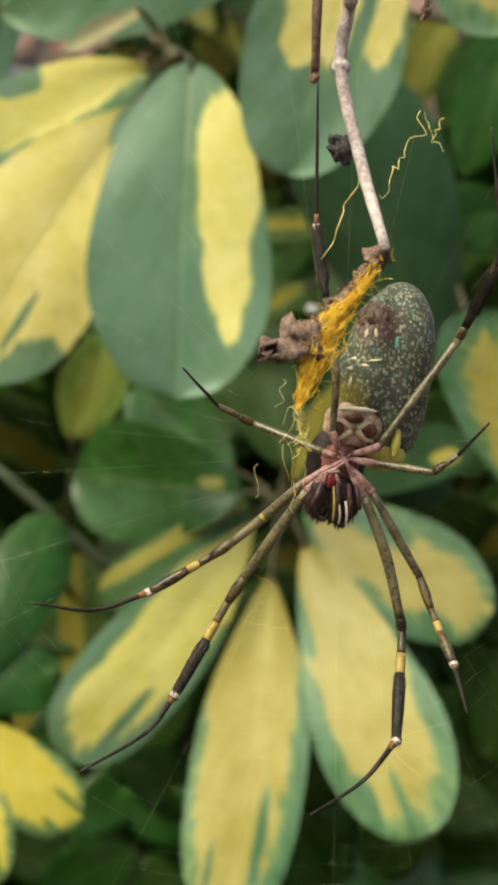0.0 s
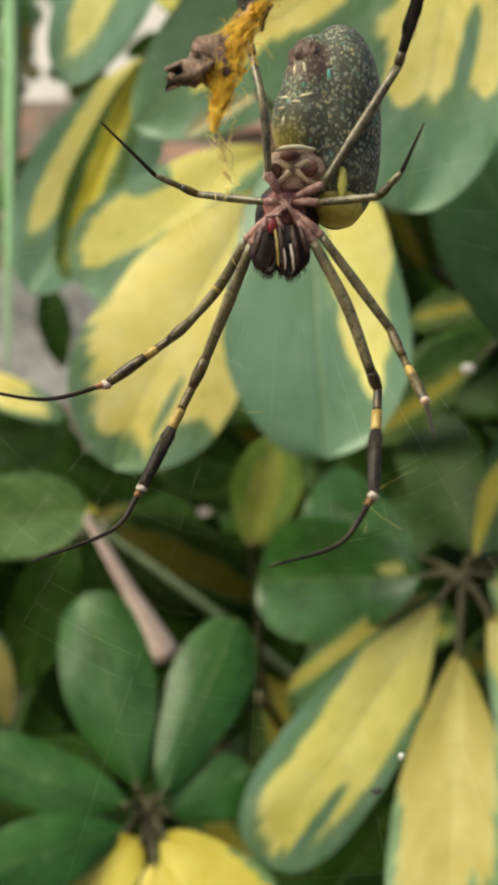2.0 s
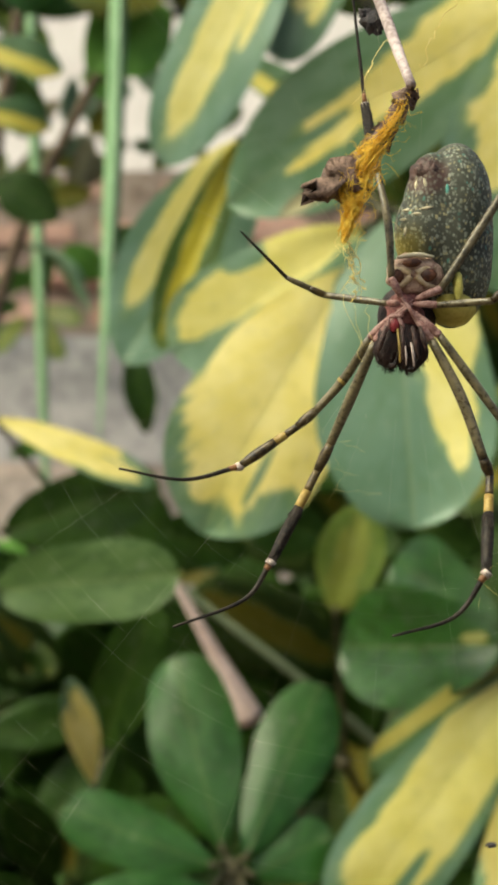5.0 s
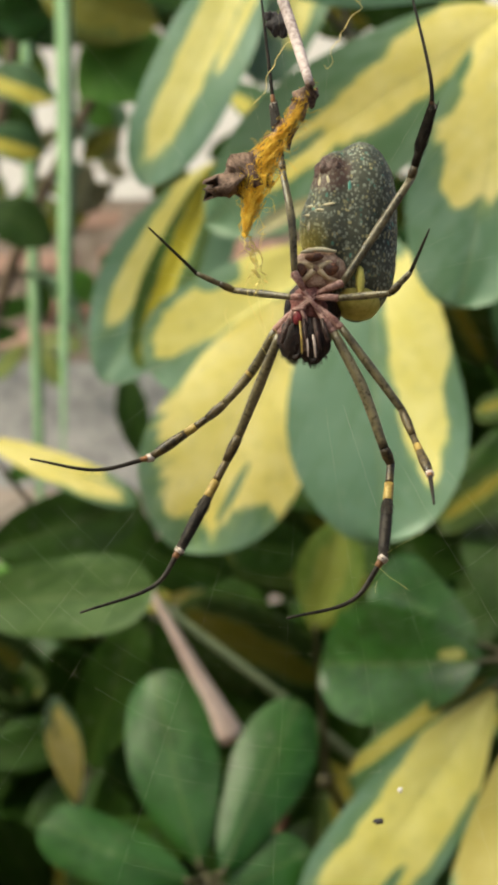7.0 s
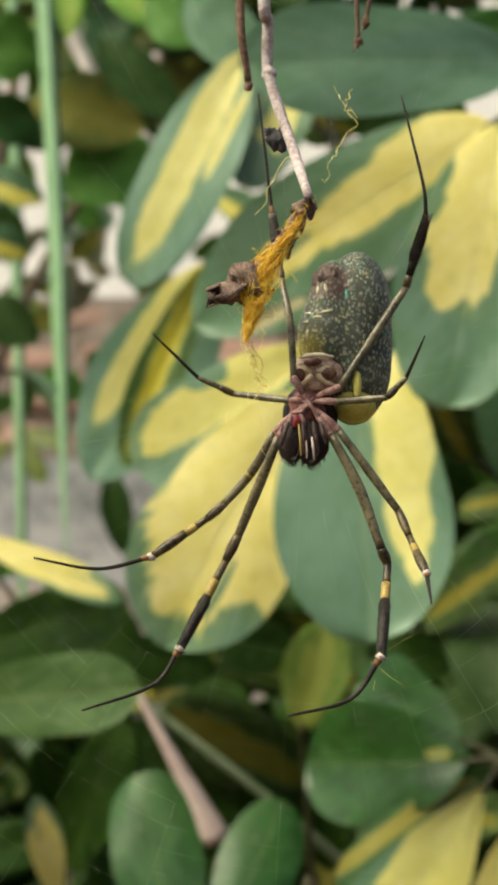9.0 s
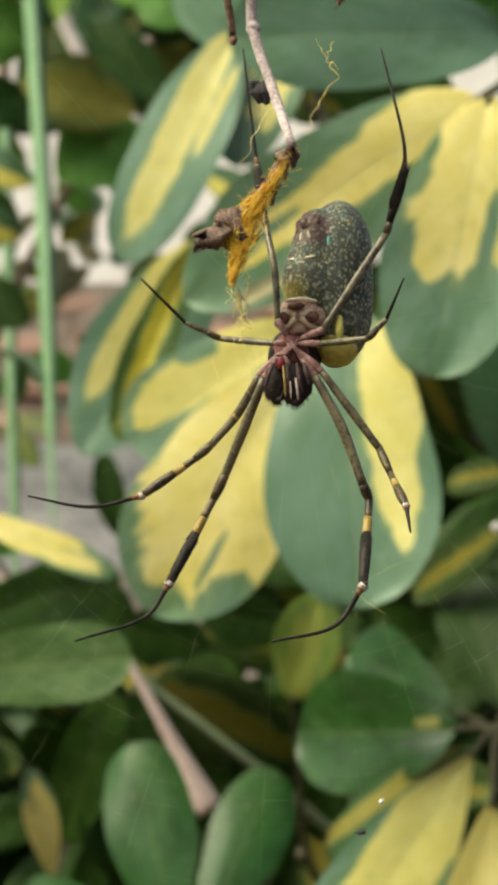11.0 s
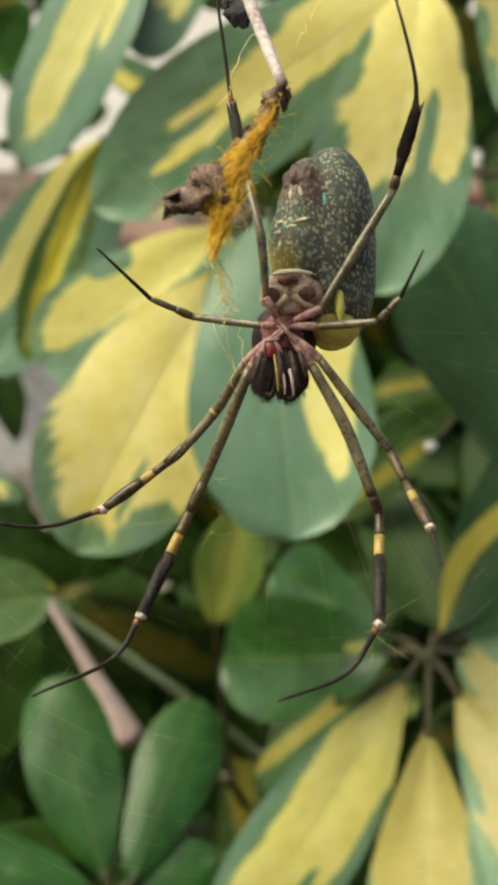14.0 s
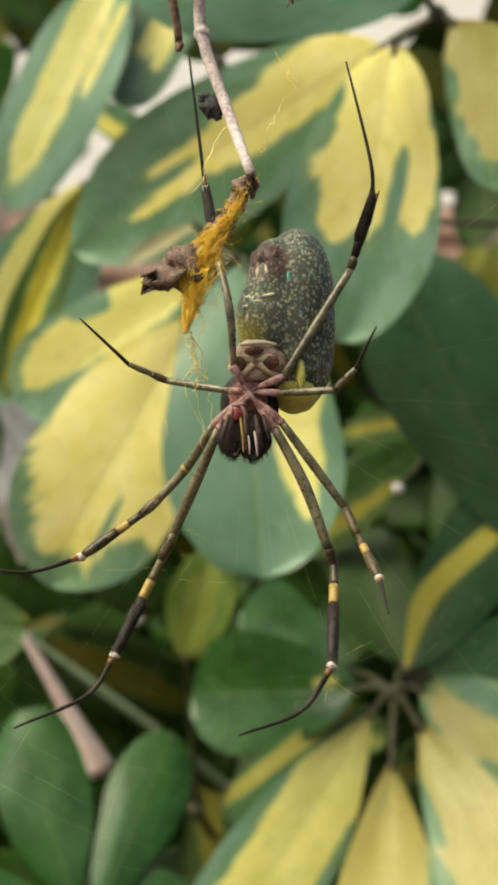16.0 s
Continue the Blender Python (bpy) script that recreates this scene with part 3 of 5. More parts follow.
# ---- leaves ----
# base, tip, width, roll, fold along the midrib, droop, look
LEAVES = {
    'mid': [
        ((-0.0175, 0.7121, 1.301), (-0.0890, 0.674, 1.1655), 0.083, 2, 0.10, 0.05, 'fan'),
        ((-0.0106, 0.7169, 1.319), (-0.1073, 0.6974, 1.2538), 0.059, 15, 0.12, 0.05, 'upper'),
        ((0.0053, 0.6916, 1.3231), (0.0131, 0.6389, 1.1728), 0.084, 0, 0.06, 0.06, 'strip'),
        ((-0.0765, 0.8254, 1.3961), (-0.1472, 0.7778, 1.2566), 0.066, 10, 0.16, 0.05, 'sash'),
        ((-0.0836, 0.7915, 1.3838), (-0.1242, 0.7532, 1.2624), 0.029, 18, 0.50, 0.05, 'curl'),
        ((-0.0201, 0.700, 1.3428), (-0.0516, 0.675, 1.3205), 0.010, 30, 0.5, 0.08, 'straw'),
    ],
    'high': [
        ((0.0712, 0.6744, 1.4249), (-0.0891, 0.7291, 1.3346), 0.073, 10, 0.10, 0.06, 'half'),
        ((0.0749, 0.6498, 1.4178), (0.0454, 0.6104, 1.2771), 0.068, -5, 0.10, 0.05, 'wide'),
        ((0.1013, 0.6492, 1.4290), (0.1394, 0.615, 1.3512), 0.062, 15, 0.12, 0.05, 'broad'),
        ((0.0808, 0.6102, 1.4328), (-0.0362, 0.5411, 1.4118), 0.052, 25, 0.12, 0.08, 'teal'),
        ((-0.0647, 0.8092, 1.5198), (-0.1228, 0.7507, 1.3643), 0.054, 14, 0.12, 0.04, 'band'),
        ((-0.0278, 0.820, 1.5170), (-0.0650, 0.790, 1.4310), 0.042, 10, 0.2, 0.04, 'tipped'),
        ((-0.0267, 0.862, 1.4320), (-0.0850, 0.842, 1.3905), 0.032, 10, 0.2, 0.04, 'streak'),
    ],
    'low': [
        ((0.074, 0.7471, 1.0946), (-0.0162, 0.6935, 0.9718), 0.060, -10, 0.04, 0.06, 'margin'),
        ((0.0769, 0.7772, 1.0912), (-0.0052, 0.7764, 1.0305), 0.036, 10, 0.1, 0.04, 'rim'),
        ((0.0798, 0.7172, 1.0739), (0.0606, 0.6133, 0.9331), 0.059, 0, 0.06, 0.05, 'ochre'),
        ((0.0933, 0.7183, 1.0917), (0.1505, 0.6205, 0.9763), 0.064, 8, 0.05, 0.05, 'broad'),
        ((0.0966, 0.7369, 1.1065), (0.1890, 0.6869, 1.0650), 0.060, -16, 0.10, 0.05, 'above'),
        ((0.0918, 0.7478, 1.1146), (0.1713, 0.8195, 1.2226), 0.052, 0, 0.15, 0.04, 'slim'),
        ((0.1008, 0.747, 1.1125), (0.1965, 0.7823, 1.1441), 0.036, -25, 0.2, 0.04, 'spark'),
        ((0.0659, 0.7676, 1.1027), (-0.0292, 0.8292, 1.0925), 0.068, 2, 0.24, 0.05, 'green'),
        ((0.0638, 0.798, 1.1091), (0.0021, 0.8708, 1.1426), 0.049, -10, 0.15, 0.05, 'plain'),
        ((0.0962, 0.8086, 1.1116), (0.0737, 0.8727, 1.1876), 0.049, 0, 0.2, 0.05, 'dark'),
        ((0.1094, 0.766, 1.1049), (0.1901, 0.7912, 1.1192), 0.038, -35, 0.2, 0.05, 'dark'),
    ],
    'left': [
        ((-0.0816, 0.728, 0.9966), (-0.1154, 0.7641, 1.0942), 0.050, -10, -0.20, 0.06, 'plain'),
        ((-0.069, 0.7186, 0.996), (-0.0336, 0.7726, 1.0815), 0.042, -3, -0.20, 0.06, 'plain'),
        ((-0.0838, 0.7078, 0.9943), (-0.1616, 0.7049, 1.023), 0.035, 10, -0.20, 0.06, 'plain'),
        ((-0.0846, 0.7075, 0.9825), (-0.1492, 0.6642, 0.9747), 0.038, 10, -0.20, 0.06, 'plain'),
        ((-0.067, 0.7082, 0.9797), (-0.0100, 0.686, 0.940), 0.040, -5, 0.12, 0.06, 'lemon'),
        ((-0.0705, 0.702, 0.9690), (-0.0500, 0.668, 0.9130), 0.036, 0, 0.12, 0.06, 'lemon'),
        ((-0.0660, 0.7200, 0.9870), (-0.0247, 0.7350, 1.0062), 0.034, -6, -0.15, 0.06, 'plain'),
        ((-0.0771, 0.7077, 0.9769), (-0.1131, 0.6853, 0.9532), 0.034, 5, 0.12, 0.06, 'lemon'),
    ],
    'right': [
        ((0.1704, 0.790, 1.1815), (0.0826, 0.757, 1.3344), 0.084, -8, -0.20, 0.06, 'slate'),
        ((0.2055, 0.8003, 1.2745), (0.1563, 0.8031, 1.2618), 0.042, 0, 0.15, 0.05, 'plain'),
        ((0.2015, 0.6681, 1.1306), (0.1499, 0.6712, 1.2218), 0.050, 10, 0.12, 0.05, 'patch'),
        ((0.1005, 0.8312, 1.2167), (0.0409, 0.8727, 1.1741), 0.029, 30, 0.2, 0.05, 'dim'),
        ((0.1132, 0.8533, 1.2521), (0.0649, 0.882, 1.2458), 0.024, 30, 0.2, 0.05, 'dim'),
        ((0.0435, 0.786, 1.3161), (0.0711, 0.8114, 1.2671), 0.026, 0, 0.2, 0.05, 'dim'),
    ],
    'young': [
        ((-0.0282, 0.83, 1.1106), (-0.0133, 0.8224, 1.1734), 0.039, 0, 0.25, 0.05, 'olive'),
    ],
    'side': [
        ((-0.2465, 0.8592, 1.2261), (-0.1442, 0.8716, 1.1888), 0.028, -35, 0.1, 0.06, 'fan'),
        ((-0.2477, 0.8968, 1.1516), (-0.1467, 0.8918, 1.1859), 0.048, -5, 0.2, 0.05, 'dark'),
        ((-0.1968, 0.6912, 1.1321), (-0.1022, 0.6779, 1.1442), 0.042, -5, 0.2, 0.06, 'moss'),
        ((-0.1834, 0.888, 0.9904), (-0.1931, 0.86, 1.0611), 0.023, 10, 0.2, 0.05, 'fan'),
        ((-0.1824, 0.9064, 1.0099), (-0.1459, 0.8796, 1.1071), 0.042, -10, 0.2, 0.05, 'dark'),
        ((-0.1502, 1.0071, 1.1139), (-0.1146, 1.0199, 1.1186), 0.014, 0, 0.2, 0.05, 'broad'),
    ],
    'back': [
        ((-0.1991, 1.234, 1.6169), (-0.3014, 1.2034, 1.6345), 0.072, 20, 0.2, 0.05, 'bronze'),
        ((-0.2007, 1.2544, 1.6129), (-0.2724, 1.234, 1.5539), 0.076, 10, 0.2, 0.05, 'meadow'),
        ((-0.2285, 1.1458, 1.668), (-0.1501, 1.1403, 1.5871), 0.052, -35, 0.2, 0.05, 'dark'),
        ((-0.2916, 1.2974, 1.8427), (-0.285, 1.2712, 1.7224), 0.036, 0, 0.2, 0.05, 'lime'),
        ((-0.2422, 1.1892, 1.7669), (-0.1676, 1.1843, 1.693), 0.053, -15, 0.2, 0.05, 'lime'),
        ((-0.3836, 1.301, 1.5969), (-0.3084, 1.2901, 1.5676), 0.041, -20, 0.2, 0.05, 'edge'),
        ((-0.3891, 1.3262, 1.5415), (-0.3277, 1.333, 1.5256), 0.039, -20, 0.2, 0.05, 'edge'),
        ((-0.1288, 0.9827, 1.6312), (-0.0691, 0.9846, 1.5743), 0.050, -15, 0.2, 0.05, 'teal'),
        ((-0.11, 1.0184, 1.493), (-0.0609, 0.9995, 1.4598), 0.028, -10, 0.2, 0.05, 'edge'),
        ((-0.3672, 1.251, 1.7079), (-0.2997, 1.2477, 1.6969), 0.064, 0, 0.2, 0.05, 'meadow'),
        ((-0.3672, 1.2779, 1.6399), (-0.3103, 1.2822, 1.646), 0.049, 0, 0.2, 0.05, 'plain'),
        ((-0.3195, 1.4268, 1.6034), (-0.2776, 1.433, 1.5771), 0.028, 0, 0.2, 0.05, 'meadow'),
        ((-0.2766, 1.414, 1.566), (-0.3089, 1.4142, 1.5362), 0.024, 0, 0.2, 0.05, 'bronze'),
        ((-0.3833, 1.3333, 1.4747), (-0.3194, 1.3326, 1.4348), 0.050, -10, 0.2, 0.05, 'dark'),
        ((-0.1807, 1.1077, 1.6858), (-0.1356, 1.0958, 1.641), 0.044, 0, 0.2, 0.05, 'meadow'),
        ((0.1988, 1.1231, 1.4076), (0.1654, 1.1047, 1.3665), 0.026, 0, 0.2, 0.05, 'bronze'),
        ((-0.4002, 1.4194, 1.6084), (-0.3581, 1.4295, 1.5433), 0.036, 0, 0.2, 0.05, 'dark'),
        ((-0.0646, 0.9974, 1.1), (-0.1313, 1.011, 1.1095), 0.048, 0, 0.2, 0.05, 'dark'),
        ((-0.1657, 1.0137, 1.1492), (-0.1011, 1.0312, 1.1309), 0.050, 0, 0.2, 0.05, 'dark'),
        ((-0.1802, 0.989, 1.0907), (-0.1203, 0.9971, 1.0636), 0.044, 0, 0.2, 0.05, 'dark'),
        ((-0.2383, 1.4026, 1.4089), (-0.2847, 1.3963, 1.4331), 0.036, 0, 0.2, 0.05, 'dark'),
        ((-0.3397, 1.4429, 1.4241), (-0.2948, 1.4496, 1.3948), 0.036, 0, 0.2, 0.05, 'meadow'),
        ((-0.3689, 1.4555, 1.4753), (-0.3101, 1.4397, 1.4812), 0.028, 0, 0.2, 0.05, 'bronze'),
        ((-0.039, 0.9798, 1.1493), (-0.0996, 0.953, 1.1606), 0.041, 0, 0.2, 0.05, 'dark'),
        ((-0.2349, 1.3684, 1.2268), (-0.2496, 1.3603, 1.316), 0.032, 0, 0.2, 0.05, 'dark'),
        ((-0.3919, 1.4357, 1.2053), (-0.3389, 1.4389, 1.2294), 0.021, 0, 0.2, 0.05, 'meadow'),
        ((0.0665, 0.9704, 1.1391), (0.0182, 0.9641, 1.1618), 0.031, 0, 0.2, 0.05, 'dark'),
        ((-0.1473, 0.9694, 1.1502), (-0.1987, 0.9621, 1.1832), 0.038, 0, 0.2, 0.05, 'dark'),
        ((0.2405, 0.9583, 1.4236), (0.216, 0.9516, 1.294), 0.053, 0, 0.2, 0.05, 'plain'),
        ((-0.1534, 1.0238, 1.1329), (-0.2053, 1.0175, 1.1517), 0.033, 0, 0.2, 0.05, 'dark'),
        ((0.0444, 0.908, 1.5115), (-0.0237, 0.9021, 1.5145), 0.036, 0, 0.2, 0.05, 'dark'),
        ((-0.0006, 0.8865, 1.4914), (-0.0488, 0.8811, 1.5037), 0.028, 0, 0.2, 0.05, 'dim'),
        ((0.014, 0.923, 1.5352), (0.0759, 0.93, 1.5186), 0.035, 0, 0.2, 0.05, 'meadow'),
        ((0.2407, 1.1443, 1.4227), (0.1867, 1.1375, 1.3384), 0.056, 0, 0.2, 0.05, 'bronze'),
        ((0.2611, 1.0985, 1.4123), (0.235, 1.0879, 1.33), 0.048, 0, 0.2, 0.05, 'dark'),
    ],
}


def leaf_bm(length, width, fold=0.15, droop=0.05, seed=0, nl=20, nw=12, full=0.62, thick=0.0004, blunt=0.42):
    """A leathery oval leaflet from its stalk at the origin along y; z is its upper face."""
    bm = bmesh.new()
    uvs = bm.loops.layers.uv.new("UVMap")
    peak = full ** full * blunt ** blunt / (full + blunt) ** (full + blunt)
    rnd = random.Random(seed)
    skew, ph = rnd.uniform(-0.012, 0.012), rnd.uniform(0, 9)
    spots, top, low = {}, [], []
    for i in range(nl + 1):
        v = 0.5 - 0.5 * math.cos(math.pi * i / nl)
        half = width / 2 * (max(v, 1e-4) ** full * max(1 - v, 1e-4) ** blunt) / peak
        half *= 1 + 0.04 * math.sin(9 * v + ph)
        rows = []
        for side in (0, 1):
            row = []
            for j in range(nw + 1):
                u = 2 * j / nw - 1
                x = u * half
                z = fold * math.hypot(x, 0.16 * half) * (abs(u) if fold < 0 else 1 - 0.35 * abs(u)) - droop * length * (v - 0.25) ** 2 * 2.2
                z += 0.035 * width * u * u * math.sin(7 * v + ph + (2 if u > 0 else 0))
                z += 0.02 * width * noise.noise(Vector((u * 1.5, v * 4, seed)))
                w = bm.verts.new((x + skew * length * math.sin(math.pi * v), v * length, z - side * thick))
                spots[w] = (0.5 + 0.5 * x / (width / 2), v)
                row.append(w)
            rows.append(row)
        top.append(rows[0])
        low.append(rows[1])
    for i in range(nl):
        for j in range(nw):
            bm.faces.new((top[i][j], top[i][j + 1], top[i + 1][j + 1], top[i + 1][j]))
            bm.faces.new((low[i][j], low[i + 1][j], low[i + 1][j + 1], low[i][j + 1]))
        for j in (0, nw):
            q = (top[i][j], top[i + 1][j], low[i + 1][j], low[i][j])
            bm.faces.new(q if j == 0 else q[::-1])
    for f in bm.faces:
        for loop in f.loops:
            loop[uvs].uv = spots[loop.vert]
    for row in (top, low):
        for i in range(nl):
            for j in (0, nw):
                bm.edges.get((row[i][j], row[i + 1][j])).smooth = False
    return bm


LEAF_FULL = {"margin": 0.95, "ochre": 0.86, "broad": 0.88, "patch": 0.80, "fan": 0.98, "band": 0.75, "sash": 0.75, "upper": 0.75, "slim": 0.75, "plain": 0.75, "half": 0.60, "streak": 0.75}

LEAF_BLUNT = {"fan": 0.58, "half": 0.56, "band": 0.56, "sash": 0.56}


def leaf_pose(base, tip, roll):
    base, tip = Vector(base), Vector(tip)
    turn = along(tip - base, (SIDE_TO_EYE - (base + tip) / 2).normalized())
    return Matrix.Translation(base) @ turn.to_4x4() @ Matrix.Rotation(radians(roll), 4, "Y")


LEAF_WORDS = {"fan": "broad leaflet, yellow with a ragged green margin", "upper": "yellow leaflet with a grey-green lower margin",
              "strip": "grey-green leaflet with one ragged yellow strip", "curl": "narrow curled olive and yellow leaflet",
              "band": "green leaflet with a yellow band along one side", "sash": "sage green leaflet with a slanting yellow sash", "half": "leaflet yellow at the stalk and green at the tip",
              "wide": "leaflet yellow above and grey-green at the tip", "margin": "pale yellow leaflet with a wide green margin",
              "rim": "narrow green leaflet with an olive yellow side",
              "edge": "leaflet darkened for shade with a yellow upper edge", "ochre": "ochre yellow leaflet with green streaks at the tip",
              "broad": "yellow leaflet with a dark green margin", "above": "green leaflet with yellow along its upper half", "patch": "green leaflet with a ragged yellow patch",
              "slim": "dark green leaflet with a slim yellow band", "green": "glossy green leaflet with a small yellow patch",
              "plain": "plain glossy green leaflet", "dark": "green leaflet coloured dark for shade", "olive": "olive green young leaflet",
              "teal": "plain grey-green leaflet", "lemon": "lemon yellow leaflet with a thin green margin", "spark": "dark green leaflet with one yellow spot", "tipped": "green-tipped yellow leaflet with ragged patches", "slate": "large plain slate green leaflet", "straw": "small curled straw-coloured dry leaflet", "streak": "sage green leaflet with a yellow streak", "dim": "olive leaflet with its yellow dimmed for shade", "meadow": "fresh green leaf", "moss": "plain dull moss green leaflet",
              "lime": "bright lime green leaf", "bronze": "olive brown leaf darkened for shade"}


def rosette(shrub, hub, rows, stalk_to, seed):
    """One compound leaf: a stalk with a hub, and leaflets on short stalks."""
    bm = bmesh.new()
    stalk = glide([stalk_to, Vector(stalk_to).lerp(hub, 0.55) + Vector((0.0, 0.03, -0.01)), hub], 8)
    tube(bm, stalk, taper(len(stalk), 0.0045, 0.0028), 10)
    blob(bm, hub, (0.0055, 0.0055, 0.0055), rough=0.3, grain=2.0, seed=seed, u=12, v=8)
    for base, tip, *_ in rows:
        base, tip = Vector(base), Vector(tip)
        bend = Vector(hub).lerp(base, 0.5) + Vector((0, 0.004, 0.002))
        pts = glide([hub, bend, base, base.lerp(tip, 0.04) + Vector((0, 0.0012, 0))], 4)
        tube(bm, pts, taper(len(pts), 0.0024, 0.0017, 0.0012), 8)
    leaf = part("compound_leaf", bm, PETIOLE, shrub, "green leaf stalks meeting in a hub")
    for k, (base, tip, width, roll, fold, droop, look_of) in enumerate(rows):
        length = (Vector(tip) - Vector(base)).length
        ob = part("leaflet", leaf_bm(length, width, fold, droop, seed * 20 + k, full=LEAF_FULL.get(look_of, 0.62), blunt=LEAF_BLUNT.get(look_of, 0.42)), LEAF_LOOK[look_of], leaf, LEAF_WORDS[look_of])
        ob.matrix_basis = leaf_pose(base, tip, roll)
    return leaf


def umbrella_shrub():
    shrub = tagged(new("umbrella_shrub"), "variegated umbrella plant shrub with glossy green and yellow leaves", "shrub")
    shrub.empty_display_size = 0.05
    bm = bmesh.new()
    trunk = glide([(0.22, 1.22, -0.03), (0.18, 1.20, 0.45), (0.24, 1.18, 0.85), (0.26, 1.17, 1.22), (0.36, 1.18, 1.42), (0.38, 1.18, 1.6), (0.34, 1.15, 1.9)], 8)
    tube(bm, trunk, taper(len(trunk), 0.028, 0.02, 0.010), 14)
    for a, b in (((0.24, 1.18, 0.85), (-0.2, 1.22, 0.97)), ((0.18, 1.20, 0.45), (-0.12, 1.02, 0.85)), ((0.2, 1.17, 1.1), (0.34, 1.1, 1.4))):
        pts = glide([a, Vector(a).lerp(b, 0.5) + Vector((0, 0, -0.03)), b], 6)
        tube(bm, pts, taper(len(pts), 0.012, 0.007), 10)
    part("trunk", bm, BARK, shrub, "grey-brown woody stems")
    rosette(shrub, P["hub_mid"], LEAVES["mid"], (0.25, 1.17, 1.20), 1)
    rosette(shrub, P["hub_high"], LEAVES["high"][:4], (0.37, 1.18, 1.58), 2)
    rosette(shrub, Vector((-0.01, 0.82, 1.46)), LEAVES["high"][4:], (0.28, 1.17, 1.26), 3)
    rosette(shrub, P["hub_low"], LEAVES["low"], (0.22, 1.17, 0.95), 4)
    rosette(shrub, P["hub_young"], LEAVES["young"], (0.0, 1.10, 0.92), 8)
    rosette(shrub, P["hub_left"], LEAVES["left"], (-0.12, 1.02, 0.85), 5)
    rosette(shrub, Vector((0.16, 0.84, 1.28)), LEAVES["right"], (0.2, 1.17, 1.12), 6)
    rosette(shrub, Vector((-0.16, 0.98, 1.08)), LEAVES["side"], (-0.2, 1.22, 0.97), 7)
    for name, keys, radii, mat, words in (("pink_stem", ("stem_a", "stem_b", "stem_c"), (0.0019, 0.0042, 0.0082), PINK_BARK, "bare pinkish beige stem"),
                                          ("vine_stem", ("vine_a", "vine_b", "vine_c"), (0.0022, 0.0031, 0.0034), VINE, "thin grey-green stem"),
                                          ("red_stem", ("red_a", "red_b"), (0.0040, 0.0046), RED_BARK, "red-brown stem coloured dark as if shaded"),
                                          ("dark_stem", ("bar_a", "bar_b"), (0.0024, 0.0026), PETIOLE, "dark green level stem")):
        bm = bmesh.new()
        pts = glide([P[k] for k in keys], 8)
        tube(bm, pts, taper(len(pts), *radii), 10)
        part(name, bm, mat, shrub, words)
    return shrub


shrub = umbrella_shrub()


def far_bush():
    bush = tagged(new("garden_bush"), "leafy bush behind the umbrella plant with olive and green leaves", "shrub")
    bm = bmesh.new()
    for a, b, r in (((-0.55, 1.5, -0.02), (-0.36, 1.38, 1.75), 0.012), ((-0.45, 1.44, 1.1), (-0.20, 1.32, 1.72), 0.008)):
        pts = glide([a, Vector(a).lerp(b, 0.5) + Vector((-0.05, 0, 0)), b], 8)
        tube(bm, pts, taper(len(pts), r, r * 0.5), 10)
    part("branch", bm, BARK, bush, "brown branches")
    bm = bmesh.new()
    pts = glide([P["pale_a"], P["pale_b"], P["pale_c"]], 8)
    tube(bm, pts, taper(len(pts), 0.008, 0.007, 0.005), 10)
    part("branch", bm, STONE_BARK, bush, "pale bare branch")
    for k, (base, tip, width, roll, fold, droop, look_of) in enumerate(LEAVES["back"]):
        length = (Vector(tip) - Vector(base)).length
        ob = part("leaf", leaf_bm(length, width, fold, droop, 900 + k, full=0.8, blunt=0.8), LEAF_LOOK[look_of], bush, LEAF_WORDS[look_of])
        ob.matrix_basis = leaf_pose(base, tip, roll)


far_bush()


